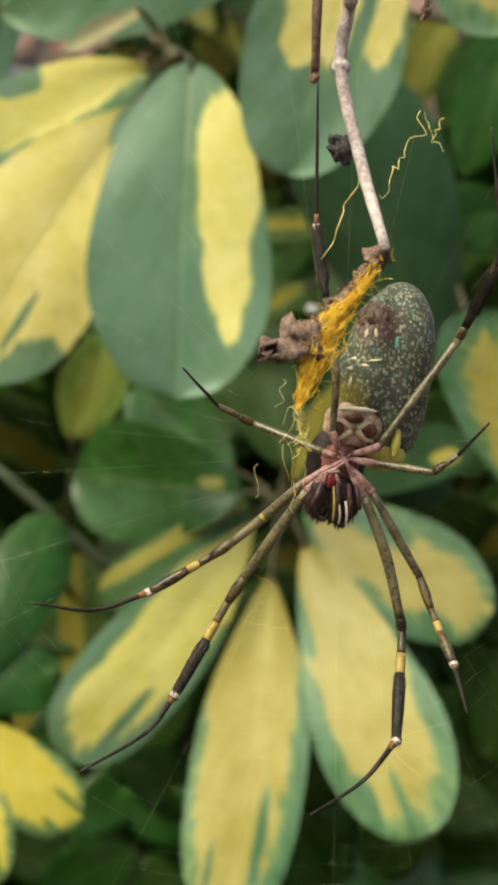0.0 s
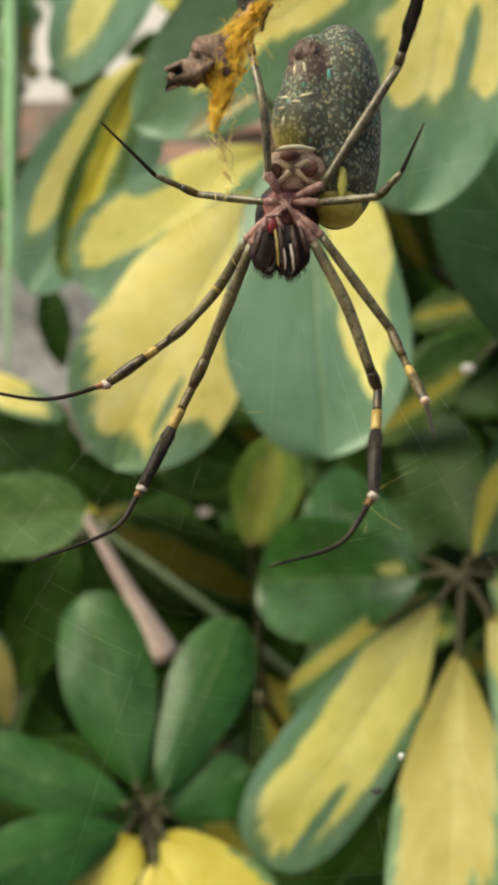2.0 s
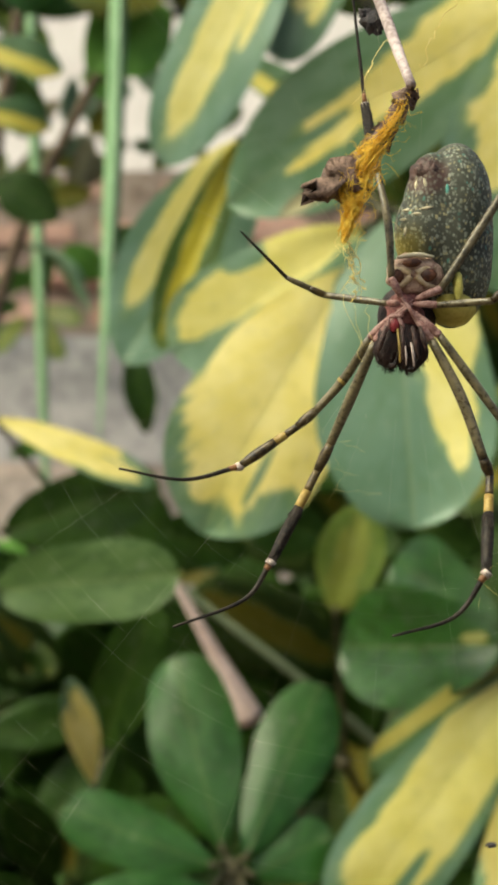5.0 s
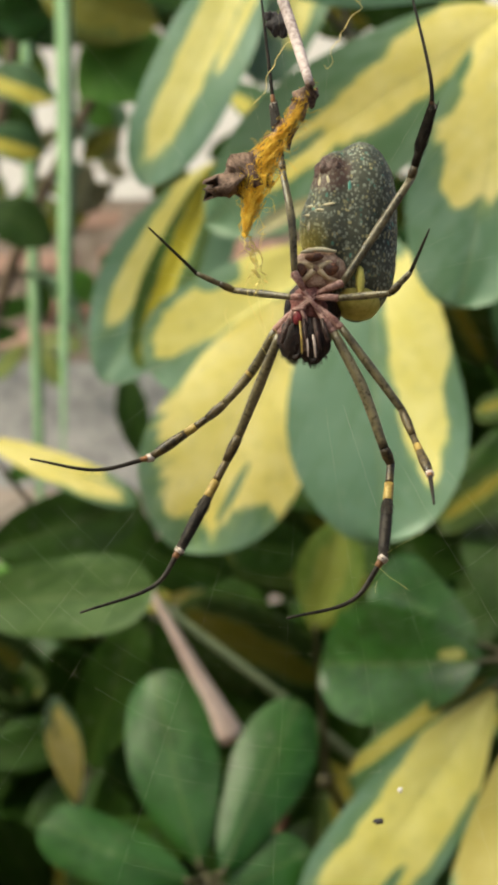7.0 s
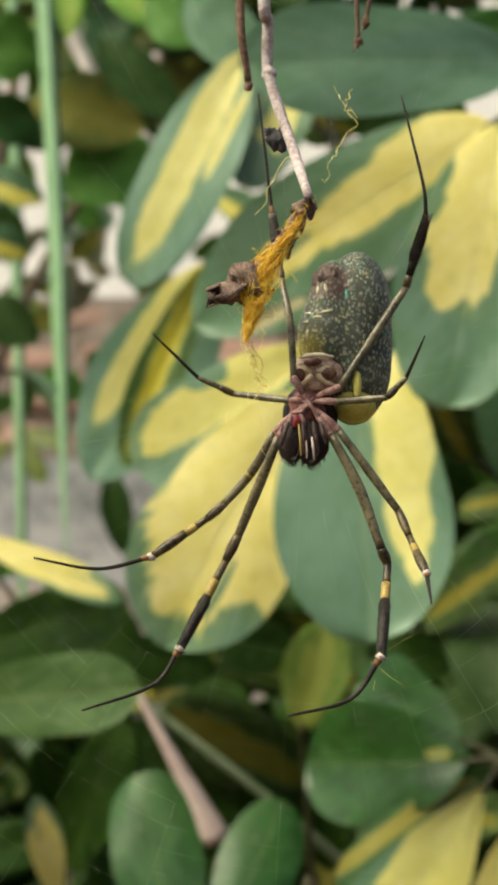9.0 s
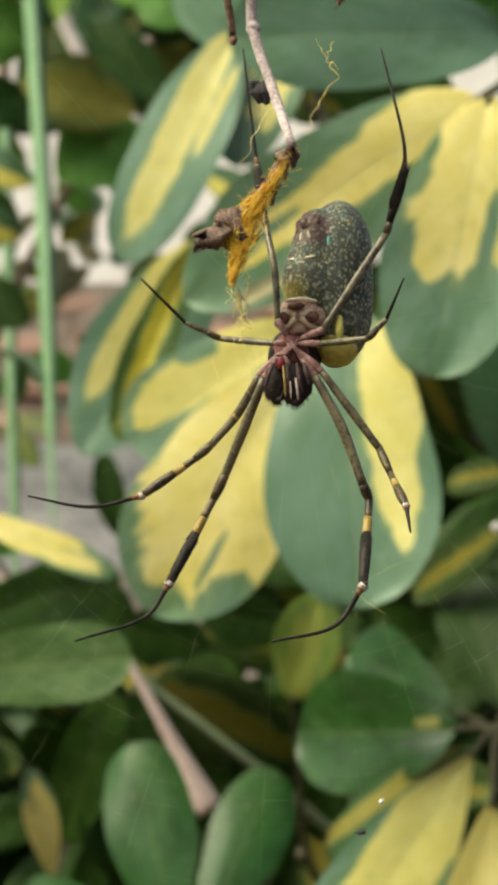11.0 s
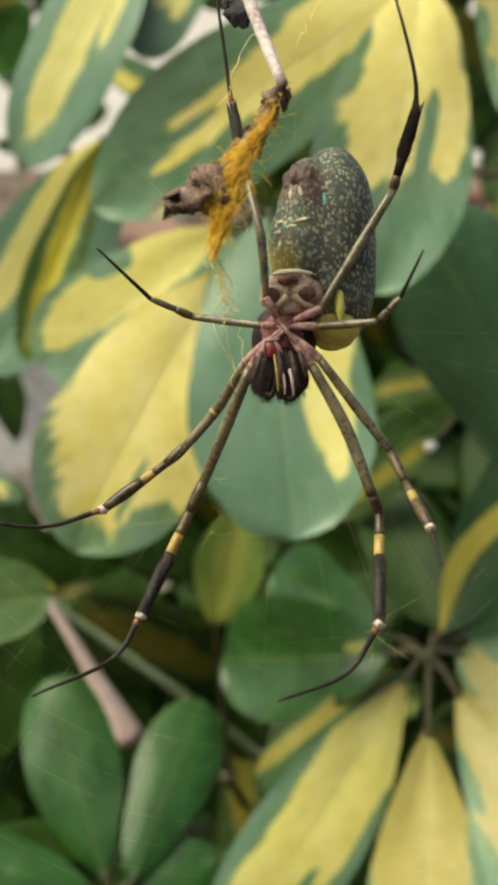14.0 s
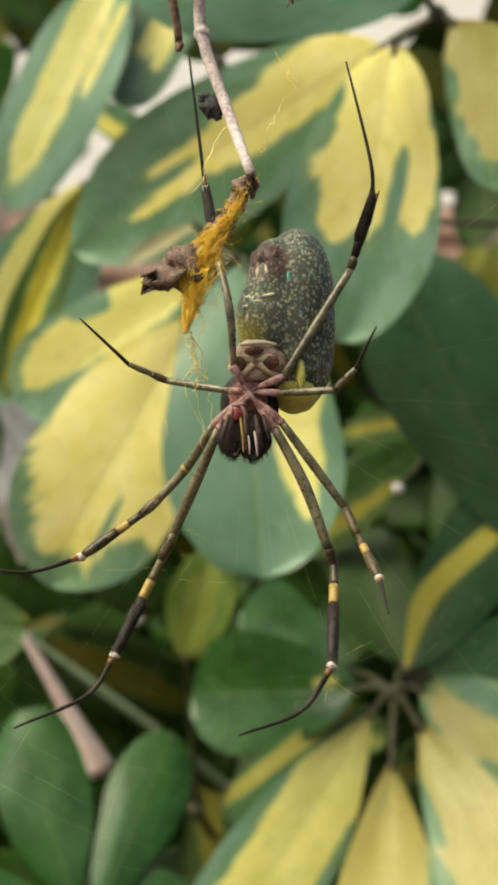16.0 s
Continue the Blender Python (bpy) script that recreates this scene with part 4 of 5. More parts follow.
def backing_foliage():
    """The inside of the shrub, its shade put into dark leaf colours, and the bushes behind it, past counting."""
    rnd = random.Random(11)
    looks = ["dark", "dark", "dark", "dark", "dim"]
    shapes = []
    for k in range(4):
        bm = leaf_bm(0.13, 0.055, 0.2, 0.06, 300 + k, 10, 6)
        bm.verts.ensure_lookup_table()
        bm.verts.index_update()
        layer = bm.loops.layers.uv.active
        shapes.append((np.array([v.co for v in bm.verts]), [[v.index for v in f.verts] for f in bm.faces],
                       [tuple(lp[layer].uv) for f in bm.faces for lp in f.loops]))
        bm.free()
    made = {k: ([], [], []) for k in sorted({*looks, "bronze", "lime", "meadow", "olive", "plain", "straw", "teal"})}

    def spray(x, y, z, n, spread, low, among=looks):
        for k in range(n):
            a = 2 * math.pi * (k + rnd.random() * 0.5) / n
            out = Vector((math.cos(a), -0.35 - rnd.random() * 0.4, math.sin(a) * 0.9 - low)).normalized()
            base = Vector((x, y, z)) + out * 0.02
            m = np.array(leaf_pose(base, base + out * spread, rnd.uniform(-35, 35)))
            size = spread * rnd.uniform(0.8, 1.15) / 0.13
            co, faces, uv = rnd.choice(shapes)
            verts, polys, uvs = made[rnd.choice(among)]
            first = sum(len(c) for c in verts)
            verts.append((co * size) @ m[:3, :3].T + m[:3, 3])
            polys.extend([[i + first for i in f] for f in faces])
            uvs.extend(uv)

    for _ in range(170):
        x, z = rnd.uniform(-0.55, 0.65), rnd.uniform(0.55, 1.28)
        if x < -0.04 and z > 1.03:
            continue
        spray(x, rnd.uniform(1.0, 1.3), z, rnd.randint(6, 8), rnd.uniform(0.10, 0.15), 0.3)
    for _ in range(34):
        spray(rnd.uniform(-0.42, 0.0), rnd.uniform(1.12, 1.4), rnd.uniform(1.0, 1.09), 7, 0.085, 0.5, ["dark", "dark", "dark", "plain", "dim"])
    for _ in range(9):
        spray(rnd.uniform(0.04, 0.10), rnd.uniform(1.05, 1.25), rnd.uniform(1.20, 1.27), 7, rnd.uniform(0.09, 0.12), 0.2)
    for _ in range(46):
        x, z = rnd.uniform(-0.85, -0.12), rnd.uniform(1.70, 2.5)
        if x > -0.46 and z < 1.98:
            continue
        spray(x, rnd.uniform(1.75, 2.15), z, 6, rnd.uniform(0.14, 0.20), 0.3, ["plain", "bronze", "lime", "plain", "dark"])
    for _ in range(16):
        spray(rnd.uniform(0.12, 0.8), rnd.uniform(1.75, 2.15), rnd.uniform(1.70, 2.4), 6, rnd.uniform(0.14, 0.20), 0.3, ["plain", "bronze", "dark", "dark"])
    for _ in range(22):
        spray(rnd.uniform(-0.9, -0.35), rnd.uniform(1.6, 2.0), rnd.uniform(0.6, 1.10), 6, rnd.uniform(0.13, 0.18), 0.3, ["plain", "dark", "meadow"])
    for _ in range(16):
        spray(rnd.uniform(-0.12, 0.26), rnd.uniform(0.88, 0.98), rnd.uniform(0.76, 0.90), 6, rnd.uniform(0.08, 0.11), 0.2, ["dark", "dark", "plain"])
    for _ in range(28):
        spray(rnd.uniform(0.04, 0.30), rnd.uniform(1.92, 2.10), rnd.uniform(1.24, 1.43), 6, rnd.uniform(0.08, 0.11), 0.2, ["dark", "olive", "plain", "bronze"])
    for _ in range(10):
        spray(rnd.uniform(-0.78, -0.26), rnd.uniform(1.9, 2.25), rnd.uniform(1.44, 2.05), rnd.randint(4, 7), rnd.uniform(0.05, 0.09), 0.3, ["olive", "bronze", "olive", "meadow"])
    for _ in range(16):
        spray(rnd.uniform(0.05, 0.12), rnd.uniform(1.95, 2.10), rnd.uniform(1.46, 1.64), 6, rnd.uniform(0.07, 0.10), 0.2, ["dark", "olive", "plain", "bronze"])
    for _ in range(7):
        spray(rnd.uniform(-0.54, -0.38), rnd.uniform(2.0, 2.20), rnd.uniform(1.66, 1.80), 2, rnd.uniform(0.07, 0.10), 0.9, ["teal", "straw", "straw"])
    for _ in range(14):
        spray(rnd.uniform(-0.04, 0.34), rnd.uniform(1.98, 2.12), rnd.uniform(2.08, 2.24), 6, rnd.uniform(0.09, 0.12), 0.2, ["plain", "dark", "plain", "bronze"])
    for _ in range(3):
        spray(rnd.uniform(0.28, 0.45), rnd.uniform(2.0, 2.25), rnd.uniform(1.45, 1.80), 4, rnd.uniform(0.05, 0.08), 0.3, ["meadow", "olive", "dark"])
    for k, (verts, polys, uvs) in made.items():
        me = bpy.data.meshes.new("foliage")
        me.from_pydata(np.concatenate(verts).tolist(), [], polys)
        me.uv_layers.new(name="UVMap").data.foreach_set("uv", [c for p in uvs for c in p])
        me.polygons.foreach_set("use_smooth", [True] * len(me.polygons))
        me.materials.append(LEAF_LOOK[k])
        tagged(new("foliage", me), "leaves inside the shrub and behind it, many coloured dark for shade", "foliage", kind="stuff")


backing_foliage()


def grass_blade(base, tip, width, lean):
    bm = bmesh.new()
    at, base, tip = Vector(base), Vector((0, 0, 0)), Vector(tip) - Vector(base)
    pts = glide([base, base.lerp(tip, 0.5) + Vector(lean), tip], 10)
    left, right, back = [], [], []
    for i, p in enumerate(pts):
        w = width / 2 * min(1.0, 2.4 * (1 - i / (len(pts) - 1)) + 0.06)
        left.append(bm.verts.new(p + Vector((-w, -0.002, 0))))
        back.append(bm.verts.new(p + Vector((0, 0.003, 0))))
        right.append(bm.verts.new(p + Vector((w, -0.002, 0))))
    for i in range(len(pts) - 1):
        bm.faces.new((left[i], back[i], back[i + 1], left[i + 1]))
        bm.faces.new((back[i], right[i], right[i + 1], back[i + 1]))
        bm.faces.new((right[i], left[i], left[i + 1], right[i + 1]))
    blade = part("grass_blade", bm, GRASS)
    blade.location = at
    rib = bmesh.new()
    tube(rib, [p + Vector((0.12 * width, -0.0022, 0)) for p in pts], taper(len(pts), 0.11 * width, 0.10 * width, 0.03 * width), 8)
    part("midrib", rib, BLADE_RIB, blade, "paler raised midrib")
    return tagged(blade, "long pale green strap leaf hanging in the garden", "grass", group="strap leaves")


swaying_blade = grass_blade((-0.290, 1.16, 1.74), (-0.288, 1.17, 1.22), 0.0155, (0.004, 0, 0))
grass_blade(P["blade_c"], P["blade_d"], 0.013, (0.0, 0, 0))
grass_blade(P["blade_e"], P["blade_f"], 0.024, (0.004, 0, 0.016))

# ---- twig, dry leaf and silk ----
def hanging_twig():
    twig = tagged(new("hanging_twig"), "thin grey twig hanging into the web with a brown stub", "twig")
    twig.location = P["twig_top"]
    bm = bmesh.new()
    up = P["twig_top"] + Vector((-0.004, 0.03, 0.10))
    pts = glide([up, P["twig_top"], P["twig_a"], P["twig_b"], P["twig_c"], P["twig_end"]], 7)
    rad = [r * (1 + 0.12 * noise.noise(Vector((i * 0.7, 0, 0)))) for i, r in enumerate(taper(len(pts), 0.0016, 0.0012, 0.00108, 0.00108, 0.0010, 0.0008))]
    tube(bm, pts, rad, 12)
    blob(bm, P["twig_b"], (0.0014, 0.0013, 0.0015), rough=0.4, grain=2.5, u=10, v=8)
    stem = part("twig_stem", bm, TWIG)
    bm = bmesh.new()
    pts = glide([up + Vector((0, 0.004, 0.0)), P["stub_top"], P["stub_end"]], 6)
    tube(bm, pts, taper(len(pts), 0.0011, 0.0009, 0.00065), 8)
    blob(bm, P["stub_end"], (0.0008, 0.0008, 0.0010), rough=0.5, grain=2, u=10, v=8)
    stub = part("twig_stub", bm, STUB, label="short brown side twig")
    bm = bmesh.new()
    blob(bm, P["knot"], (0.0021, 0.0014, 0.0019), rough=0.9, grain=3.0, seed=3, u=16, v=10)
    blob(bm, P["knot"] + Vector((-0.0014, -0.0004, 0.0012)), (0.0011, 0.0009, 0.0008), rough=0.9, grain=3.0, seed=5, u=10, v=8)
    crumb = part("crumb", bm, CRUMB, label="dark crumb of bark caught on the twig")
    bm = bmesh.new()
    pts = glide([up, up + Vector((0.02, 0.25, 0.10)), (0.16, 1.15, 1.9)], 10)
    tube(bm, pts, taper(len(pts), 0.003, 0.006, 0.010), 10)
    bough = part("bough", bm, BARK, label="branch that carries the twig")
    for ob in (stem, stub, crumb, bough):
        ob.parent = twig
        ob.matrix_parent_inverse = Matrix.Translation(-P["twig_top"])


def crumple(bm, a, b, width, seed, turns=1.2, n=14, m=7):
    """A curled, crumpled strip of dry leaf from a to b."""
    a, b = Vector(a), Vector(b)
    turn = along(b - a)
    length = (b - a).length
    grid = []
    for i in range(n + 1):
        v = i / n
        row = []
        for j in range(m + 1):
            u = 2 * j / m - 1
            ang = turns * u * math.pi * 0.5 + 1.5 * v
            r = width * 0.42 * (0.55 + 0.6 * math.sin(math.pi * min(1, v * 0.9 + 0.15)))
            q = Vector((math.sin(ang) * r, v * length, math.cos(ang) * r * 0.8))
            q += Vector((noise.noise(Vector((u * 2, v * 5, seed))), noise.noise(Vector((u * 2, v * 5, seed + 9))) * 1.2,
                         noise.noise(Vector((u * 2, v * 5, seed + 19))))) * width * 0.55
            row.append(bm.verts.new(a + turn @ q))
        grid.append(row)
    for i in range(n):
        for j in range(m):
            bm.faces.new((grid[i][j], grid[i][j + 1], grid[i + 1][j + 1], grid[i + 1][j]))


def dry_leaf():
    bm = bmesh.new()
    crumple(bm, P["dry_a"], P["dry_b"], 0.0036, 1, 1.3)
    crumple(bm, P["dry_b"] + Vector((0.0005, 0, 0.0005)), P["dry_c"], 0.0034, 2, 1.3)
    crumple(bm, P["dry_c"] + Vector((0.0005, 0, -0.001)), P["dry_d"], 0.0066, 3, 1.7)
    crumple(bm, P["dry_c"], P["dry_e"], 0.0036, 4, 1.1)
    ob = tagged(part("dry_leaf", bm, DRY), "curled brown dry leaf tied to the twig with silk", "dry leaf")
    mod = ob.modifiers.new("thickness", "SOLIDIFY")
    mod.thickness = 0.0003


def thread(bm, a, b, wander, radius, rnd, n=7, sides=5, sag=0.0):
    a, b = Vector(a), Vector(b)
    pts = [a.lerp(b, k / n) + (Vector((rnd.gauss(0, 1), rnd.gauss(0, 1), rnd.gauss(0, 1))) * wander if 0 < k < n else Vector())
           - Vector((0, 0, sag * math.sin(math.pi * k / n))) for k in range(n + 1)]
    pts = glide(pts, 3)
    tube(bm, pts, [radius * rnd.uniform(0.6, 1.3) for _ in pts], sides, caps=False)


def golden_silk():
    """Fine fibres laid along the dry leaf, dense over its lower half and drawn out to a tail."""
    rnd = random.Random(21)
    bm = bmesh.new()
    spine = glide([P["dry_a"], P["dry_b"], P["dry_c"], P["dry_e"], P["dry_f"]], 10)
    last = len(spine) - 1
    spread = taper(last + 1, 0.0003, 0.0004, 0.0007, 0.0012, 0.0014, 0.0007, 0.00025)

    def near(i):
        w = spread[i]
        return spine[i] + Vector((rnd.gauss(0.0003, w), rnd.gauss(-0.0014, 0.0007), rnd.gauss(0, w * 0.7)))

    for k in range(620):
        i = int(rnd.triangular(2, last - 3, last * 0.62))
        j = min(last, i + rnd.randint(3, 12))
        thread(bm, near(i), near(j), 0.00022, rnd.choice((0.00003, 0.00004, 0.00005, 0.00007, 0.00010)), rnd, 5, 4)
    for k in range(170):
        i = int(rnd.triangular(0, last - 2, last * 0.45))
        a = near(i)
        thread(bm, a, a + Vector((rnd.gauss(0.0004, 0.0016), rnd.gauss(0, 0.0008), rnd.gauss(-0.0002, 0.0014))), 0.0005, rnd.choice((0.00002, 0.00003, 0.00004)), rnd, 5, 4)
    tagged(part("golden_silk", bm, SILK), "tangled golden yellow silk wrapped round the dry leaf", "silk", kind="stuff")
    bm = bmesh.new()
    tail = glide([P["dry_f"], P["dry_g"], P["dry_h"]], 8)
    for k in range(20):
        i = rnd.randint(0, len(tail) - 4)
        thread(bm, tail[i] + Vector((rnd.gauss(0, 0.0008), 0, rnd.gauss(0, 0.0006))), tail[min(len(tail) - 1, i + rnd.randint(2, 6))] + Vector((rnd.gauss(0, 0.001), 0, 0)),
               0.0004, rnd.choice((0.00004, 0.00006, 0.00009)), rnd, 5, 4)
    tagged(part("silk_wisp", bm, PALE_SILK), "pale yellow wisp of silk below the dry leaf", "silk", kind="stuff")


def web():
    """Faint threads of the orb web round the spider, in a nearly upright plane."""
    rnd = random.Random(31)
    hub = P["sternum"] + Vector((0, 0.001, 0.0))
    bm = bmesh.new()
    spokes = []
    for k in range(30):
        a = 2 * math.pi * k / 30 + rnd.uniform(-0.05, 0.05)
        far = Vector((math.cos(a) * 0.16, rnd.uniform(-0.004, 0.012) - 0.02 * math.sin(a), math.sin(a) * 0.16))
        spokes.append(far)
        thread(bm, hub + far * 0.12, hub + far, 0.0002, 0.0000075, rnd, 6, 4)
    for ring in range(26):
        r = 0.28 + ring * 0.028
        for k in range(16, 31):
            if rnd.random() < 0.35:
                continue
            thread(bm, hub + spokes[k % 30] * r, hub + spokes[(k + 1) % 30] * r, 0.00006, 0.000005, rnd, 3, 4, 0.0004)
    part_a = tagged(part("spider_web", bm, WEB), "faint pale threads of the orb web around the spider", "web", kind="stuff")
    bm = bmesh.new()
    thread(bm, P["silk_r0"], P["silk_r1"], 0.0007, 0.00007, rnd, 6, 5)
    thread(bm, P["silk_r1"], P["silk_r2"], 0.0008, 0.00008, rnd, 7, 5)
    thread(bm, P["twig_c"], P["dry_b"] + Vector((-0.006, 0, 0.004)), 0.0006, 0.00006, rnd, 7, 5)
    for q in ("forkl", "forkr", "forkd"):
        thread(bm, P[q], P["forkm"], 0.0003, 0.00007, rnd, 5, 5)
    for k in range(7):
        a = P["sternum"] + Vector((rnd.uniform(-0.014, -0.006), -0.002, rnd.uniform(-0.004, 0.012)))
        thread(bm, a, a + Vector((rnd.uniform(-0.004, 0.004), 0, rnd.uniform(-0.012, -0.004))), 0.0005, 0.00004, rnd, 5, 4)
    for key, n, w in (("l2a", 6, 0.005), ("l2p", 5, 0.004), ("r1j", 3, 0.004), ("dash_f", 4, 0.003)):
        for k in range(n):
            a = P[key] + Vector((rnd.gauss(0, w * 0.5), rnd.uniform(-0.002, 0.004), rnd.gauss(0, w * 0.5)))
            thread(bm, a, a + Vector((rnd.gauss(0, w), rnd.gauss(0, 0.001), rnd.gauss(-0.001, w))), 0.00014, rnd.choice((0.000008, 0.000012, 0.000018)), rnd, 6, 4)
    tagged(part("silk_strand", bm, PALE_SILK), "loose yellow silk strands above the spider", "silk", kind="stuff")
    for k, size, words in (("speck", 0.0004, "white crumb caught in the web"), ("bug", 0.0004, "tiny dark crumb caught in the web")):
        bm = bmesh.new()
        blob(bm, (0, 0, 0), (size * (2 if k == "bug" else 1), size * 0.7, size), rough=0.8, grain=2.5, seed=2, u=10, v=8)
        ob = tagged(part("crumb", bm, CRUMB if k == "bug" else PLASTER), words, "crumb")
        ob.location = P[k]


def hanging_sprig():
    """Two thin dry stalks with ragged ends that hang beside the twig."""
    sprig = tagged(new("hanging_sprig"), "two thin dry stalks hanging above the web", "twig")
    sprig.location = P["sprig_a"]
    top = P["twig_top"] + Vector((-0.003, 0.042, 0.105))
    for k, keys in enumerate((("sprig_a", "sprig_b", "sprig_c"), ("sprig_d", "sprig_e", "sprig_f"))):
        bm = bmesh.new()
        pts = glide([top, P[keys[0]] + Vector((0.0, 0.004, 0.03)), *[P[q] for q in keys]], 6)
        tube(bm, pts, [r * (1 + 0.25 * noise.noise(Vector((i * 0.9, k, 0)))) for i, r in enumerate(taper(len(pts), 0.0008, 0.00055, 0.00045))], 8)
        end = P[keys[2]]
        blob(bm, end, (0.0008, 0.0006, 0.0011), rough=0.9, grain=2.5, seed=k, u=10, v=8)
        for j in range(5):
            tube(bm, [end, end + Vector((0.0012 * math.sin(j * 2.1 + k), -0.0004, -0.0008 + 0.0016 * math.cos(j * 1.7)))], [0.0003, 0.0001], 5)
        ob = part("stalk", bm, STUB, sprig, "thin brown stalk with a ragged end")
        ob.matrix_parent_inverse = Matrix.Translation(-P["sprig_a"])


def white_petal(key, size, seed):
    """A small curled white petal caught among the leaves."""
    bm = bmesh.new()
    rows = []
    for i in range(9):
        v = i / 8
        half = size * 0.42 * math.sin(math.pi * min(1.0, v * 0.86 + 0.12)) ** 0.7
        rows.append([bm.verts.new((half * u, size * 0.25 * (u * u) + size * 0.2 * v * v + size * 0.06 * noise.noise(Vector((u * 2, v * 3, seed))), size * (v - 0.5)))
                     for u in (-1, -0.5, 0, 0.5, 1)])
    for a, b in zip(rows, rows[1:]):
        for j in range(4):
            bm.faces.new((a[j], a[j + 1], b[j + 1], b[j]))
    ob = tagged(part("petal", bm, PETAL), "small curled white petal caught among the leaves", "petal", group="white petals")
    ob.matrix_world = Matrix.Translation(P[key]) @ Matrix.Rotation(seed, 4, "Y")
    mod = ob.modifiers.new("thickness", "SOLIDIFY")
    mod.thickness = 0.0004


white_petal("petal_a", 0.0066, 1.45)
white_petal("petal_b", 0.030, 0.5)
hanging_twig()
hanging_sprig()
dry_leaf()
golden_silk()
web()

# ---- spider ----
from mathutils.bvhtree import BVHTree


def abdomen_material():
    m = material("abdomen_spotted", 0.46, 0.28)
    n = Nodes(m)
    pos = n.place()
    stretch = n.put("Mapping")
    n.wire(pos, stretch.inputs[0])
    stretch.inputs["Scale"].default_value = (0.9, 1.0, 0.72)
    warp = n.put("VectorMath", operation="ADD")
    wob = n.put("TexNoise")
    n.wire(pos, wob.inputs["Vector"])
    wob.inputs["Scale"].default_value = 500
    sc = n.put("VectorMath", operation="SCALE")
    n.wire(wob.outputs["Color"], sc.inputs[0])
    sc.inputs["Scale"].default_value = 0.0009
    n.wire(stretch.outputs[0], warp.inputs[0])
    n.wire(sc.outputs[0], warp.inputs[1])
    vor = n.put("TexVoronoi", feature="F1", distance="MINKOWSKI")
    vor.inputs["Exponent"].default_value = 3.0
    n.wire(warp.outputs[0], vor.inputs["Vector"])
    vor.inputs["Scale"].default_value = 1850
    size = n.put("SeparateColor")
    n.wire(vor.outputs["Color"], size.inputs[0])
    edge = n.math("SUBTRACT", n.math("MULTIPLY_ADD", size.outputs[0], 0.22, 0.27), vor.outputs["Distance"])
    dots = n.math("MULTIPLY", n.ramp(edge, -0.07, 0.07), n.math("MULTIPLY_ADD", size.outputs[1], 0.75, 0.25))
    big = n.noise(pos, 160.0)
    axis = n.put("SeparateXYZ")
    n.wire(pos, axis.inputs[0])
    # yellowish lower belly on one side, olive flank on the other
    side = n.ramp(n.math("ADD", axis.outputs[0], n.math("MULTIPLY", big, 0.003)), P["abdomen"].x - 0.0005, P["abdomen"].x - 0.0050)
    low = n.ramp(n.math("ADD", axis.outputs[2], n.math("MULTIPLY", big, 0.004)), P["band_m"].z + 0.0085, P["band_m"].z + 0.0035)
    belly = n.math("MULTIPLY", side, low)
    base = n.mix(n.ramp(big, 0.35, 0.65), (0.044, 0.050, 0.036), (0.092, 0.098, 0.066))
    gap = n.put("VectorMath", operation="DISTANCE")
    n.wire(pos, gap.inputs[0])
    gap.inputs[1].default_value = P["spinneret"] + Vector((0.0004, 0.0, -0.0012))
    tail = n.ramp(n.math("ADD", gap.outputs["Value"], n.math("MULTIPLY", big, 0.003)), 0.0062, 0.0042)
    base = n.mix(tail, base, (0.075, 0.042, 0.032))
    dots = n.math("MULTIPLY", dots, n.math("MULTIPLY_ADD", tail, -0.6, 1.0))
    base = n.mix(n.math("MULTIPLY", belly, 0.75), base, (0.30, 0.25, 0.045))
    tint = n.mix(n.ramp(size.outputs[2], 0.70, 0.80), (0.33, 0.36, 0.27), (0.44, 0.40, 0.20))
    tint = n.mix(n.ramp(size.outputs[0], 0.94, 0.96), tint, (0.10, 0.30, 0.23))
    tint = n.mix(n.math("MULTIPLY", belly, 0.7), tint, (0.50, 0.42, 0.10))
    n.wire(n.mix(dots, base, tint), n.out.inputs["Base Color"])
    n.wire(n.math("MULTIPLY_ADD", dots, -0.10, 0.50), n.out.inputs["Roughness"])
    n.bump(dots, 0.35, 0.0003)
    return m


ABDOMEN = abdomen_material()
SPIN = grained("spinneret_brown", (0.026, 0.016, 0.012), (0.12, 0.065, 0.050), 900, 0.5, relief=0.5, distance=0.0003)
BELLY = grained("belly_pink_brown", (0.26, 0.14, 0.10), (0.54, 0.39, 0.28), 800, 0.5, relief=0.5, distance=0.0003)
CREAM = grained("cream_band", (0.60, 0.54, 0.34), (0.72, 0.66, 0.46), 500, 0.5, relief=0.2, distance=0.0002)
TURQUOISE = grained("turquoise_dash", (0.10, 0.38, 0.30), (0.16, 0.50, 0.40), 500, 0.4, relief=0.2, distance=0.0002)
LEMON = grained("lemon_patch", (0.50, 0.46, 0.08), (0.64, 0.58, 0.16), 300, 0.5, relief=0.2, distance=0.0002)
FLANK = grained("pale_yellow_flank", (0.44, 0.39, 0.06), (0.62, 0.56, 0.14), 260, 0.45, relief=0.2, distance=0.0002)
TAN = grained("belly_tan", (0.48, 0.36, 0.19), (0.66, 0.54, 0.36), 500, 0.5, relief=0.3, distance=0.0002)
SPOT = grained("belly_dark_spot", (0.045, 0.014, 0.007), (0.17, 0.065, 0.025), 600, 0.5, relief=0.3, distance=0.0002)
CRIMSON = grained("mouth_crimson", (0.16, 0.015, 0.018), (0.30, 0.040, 0.045), 600, 0.4, relief=0.3, distance=0.0002)
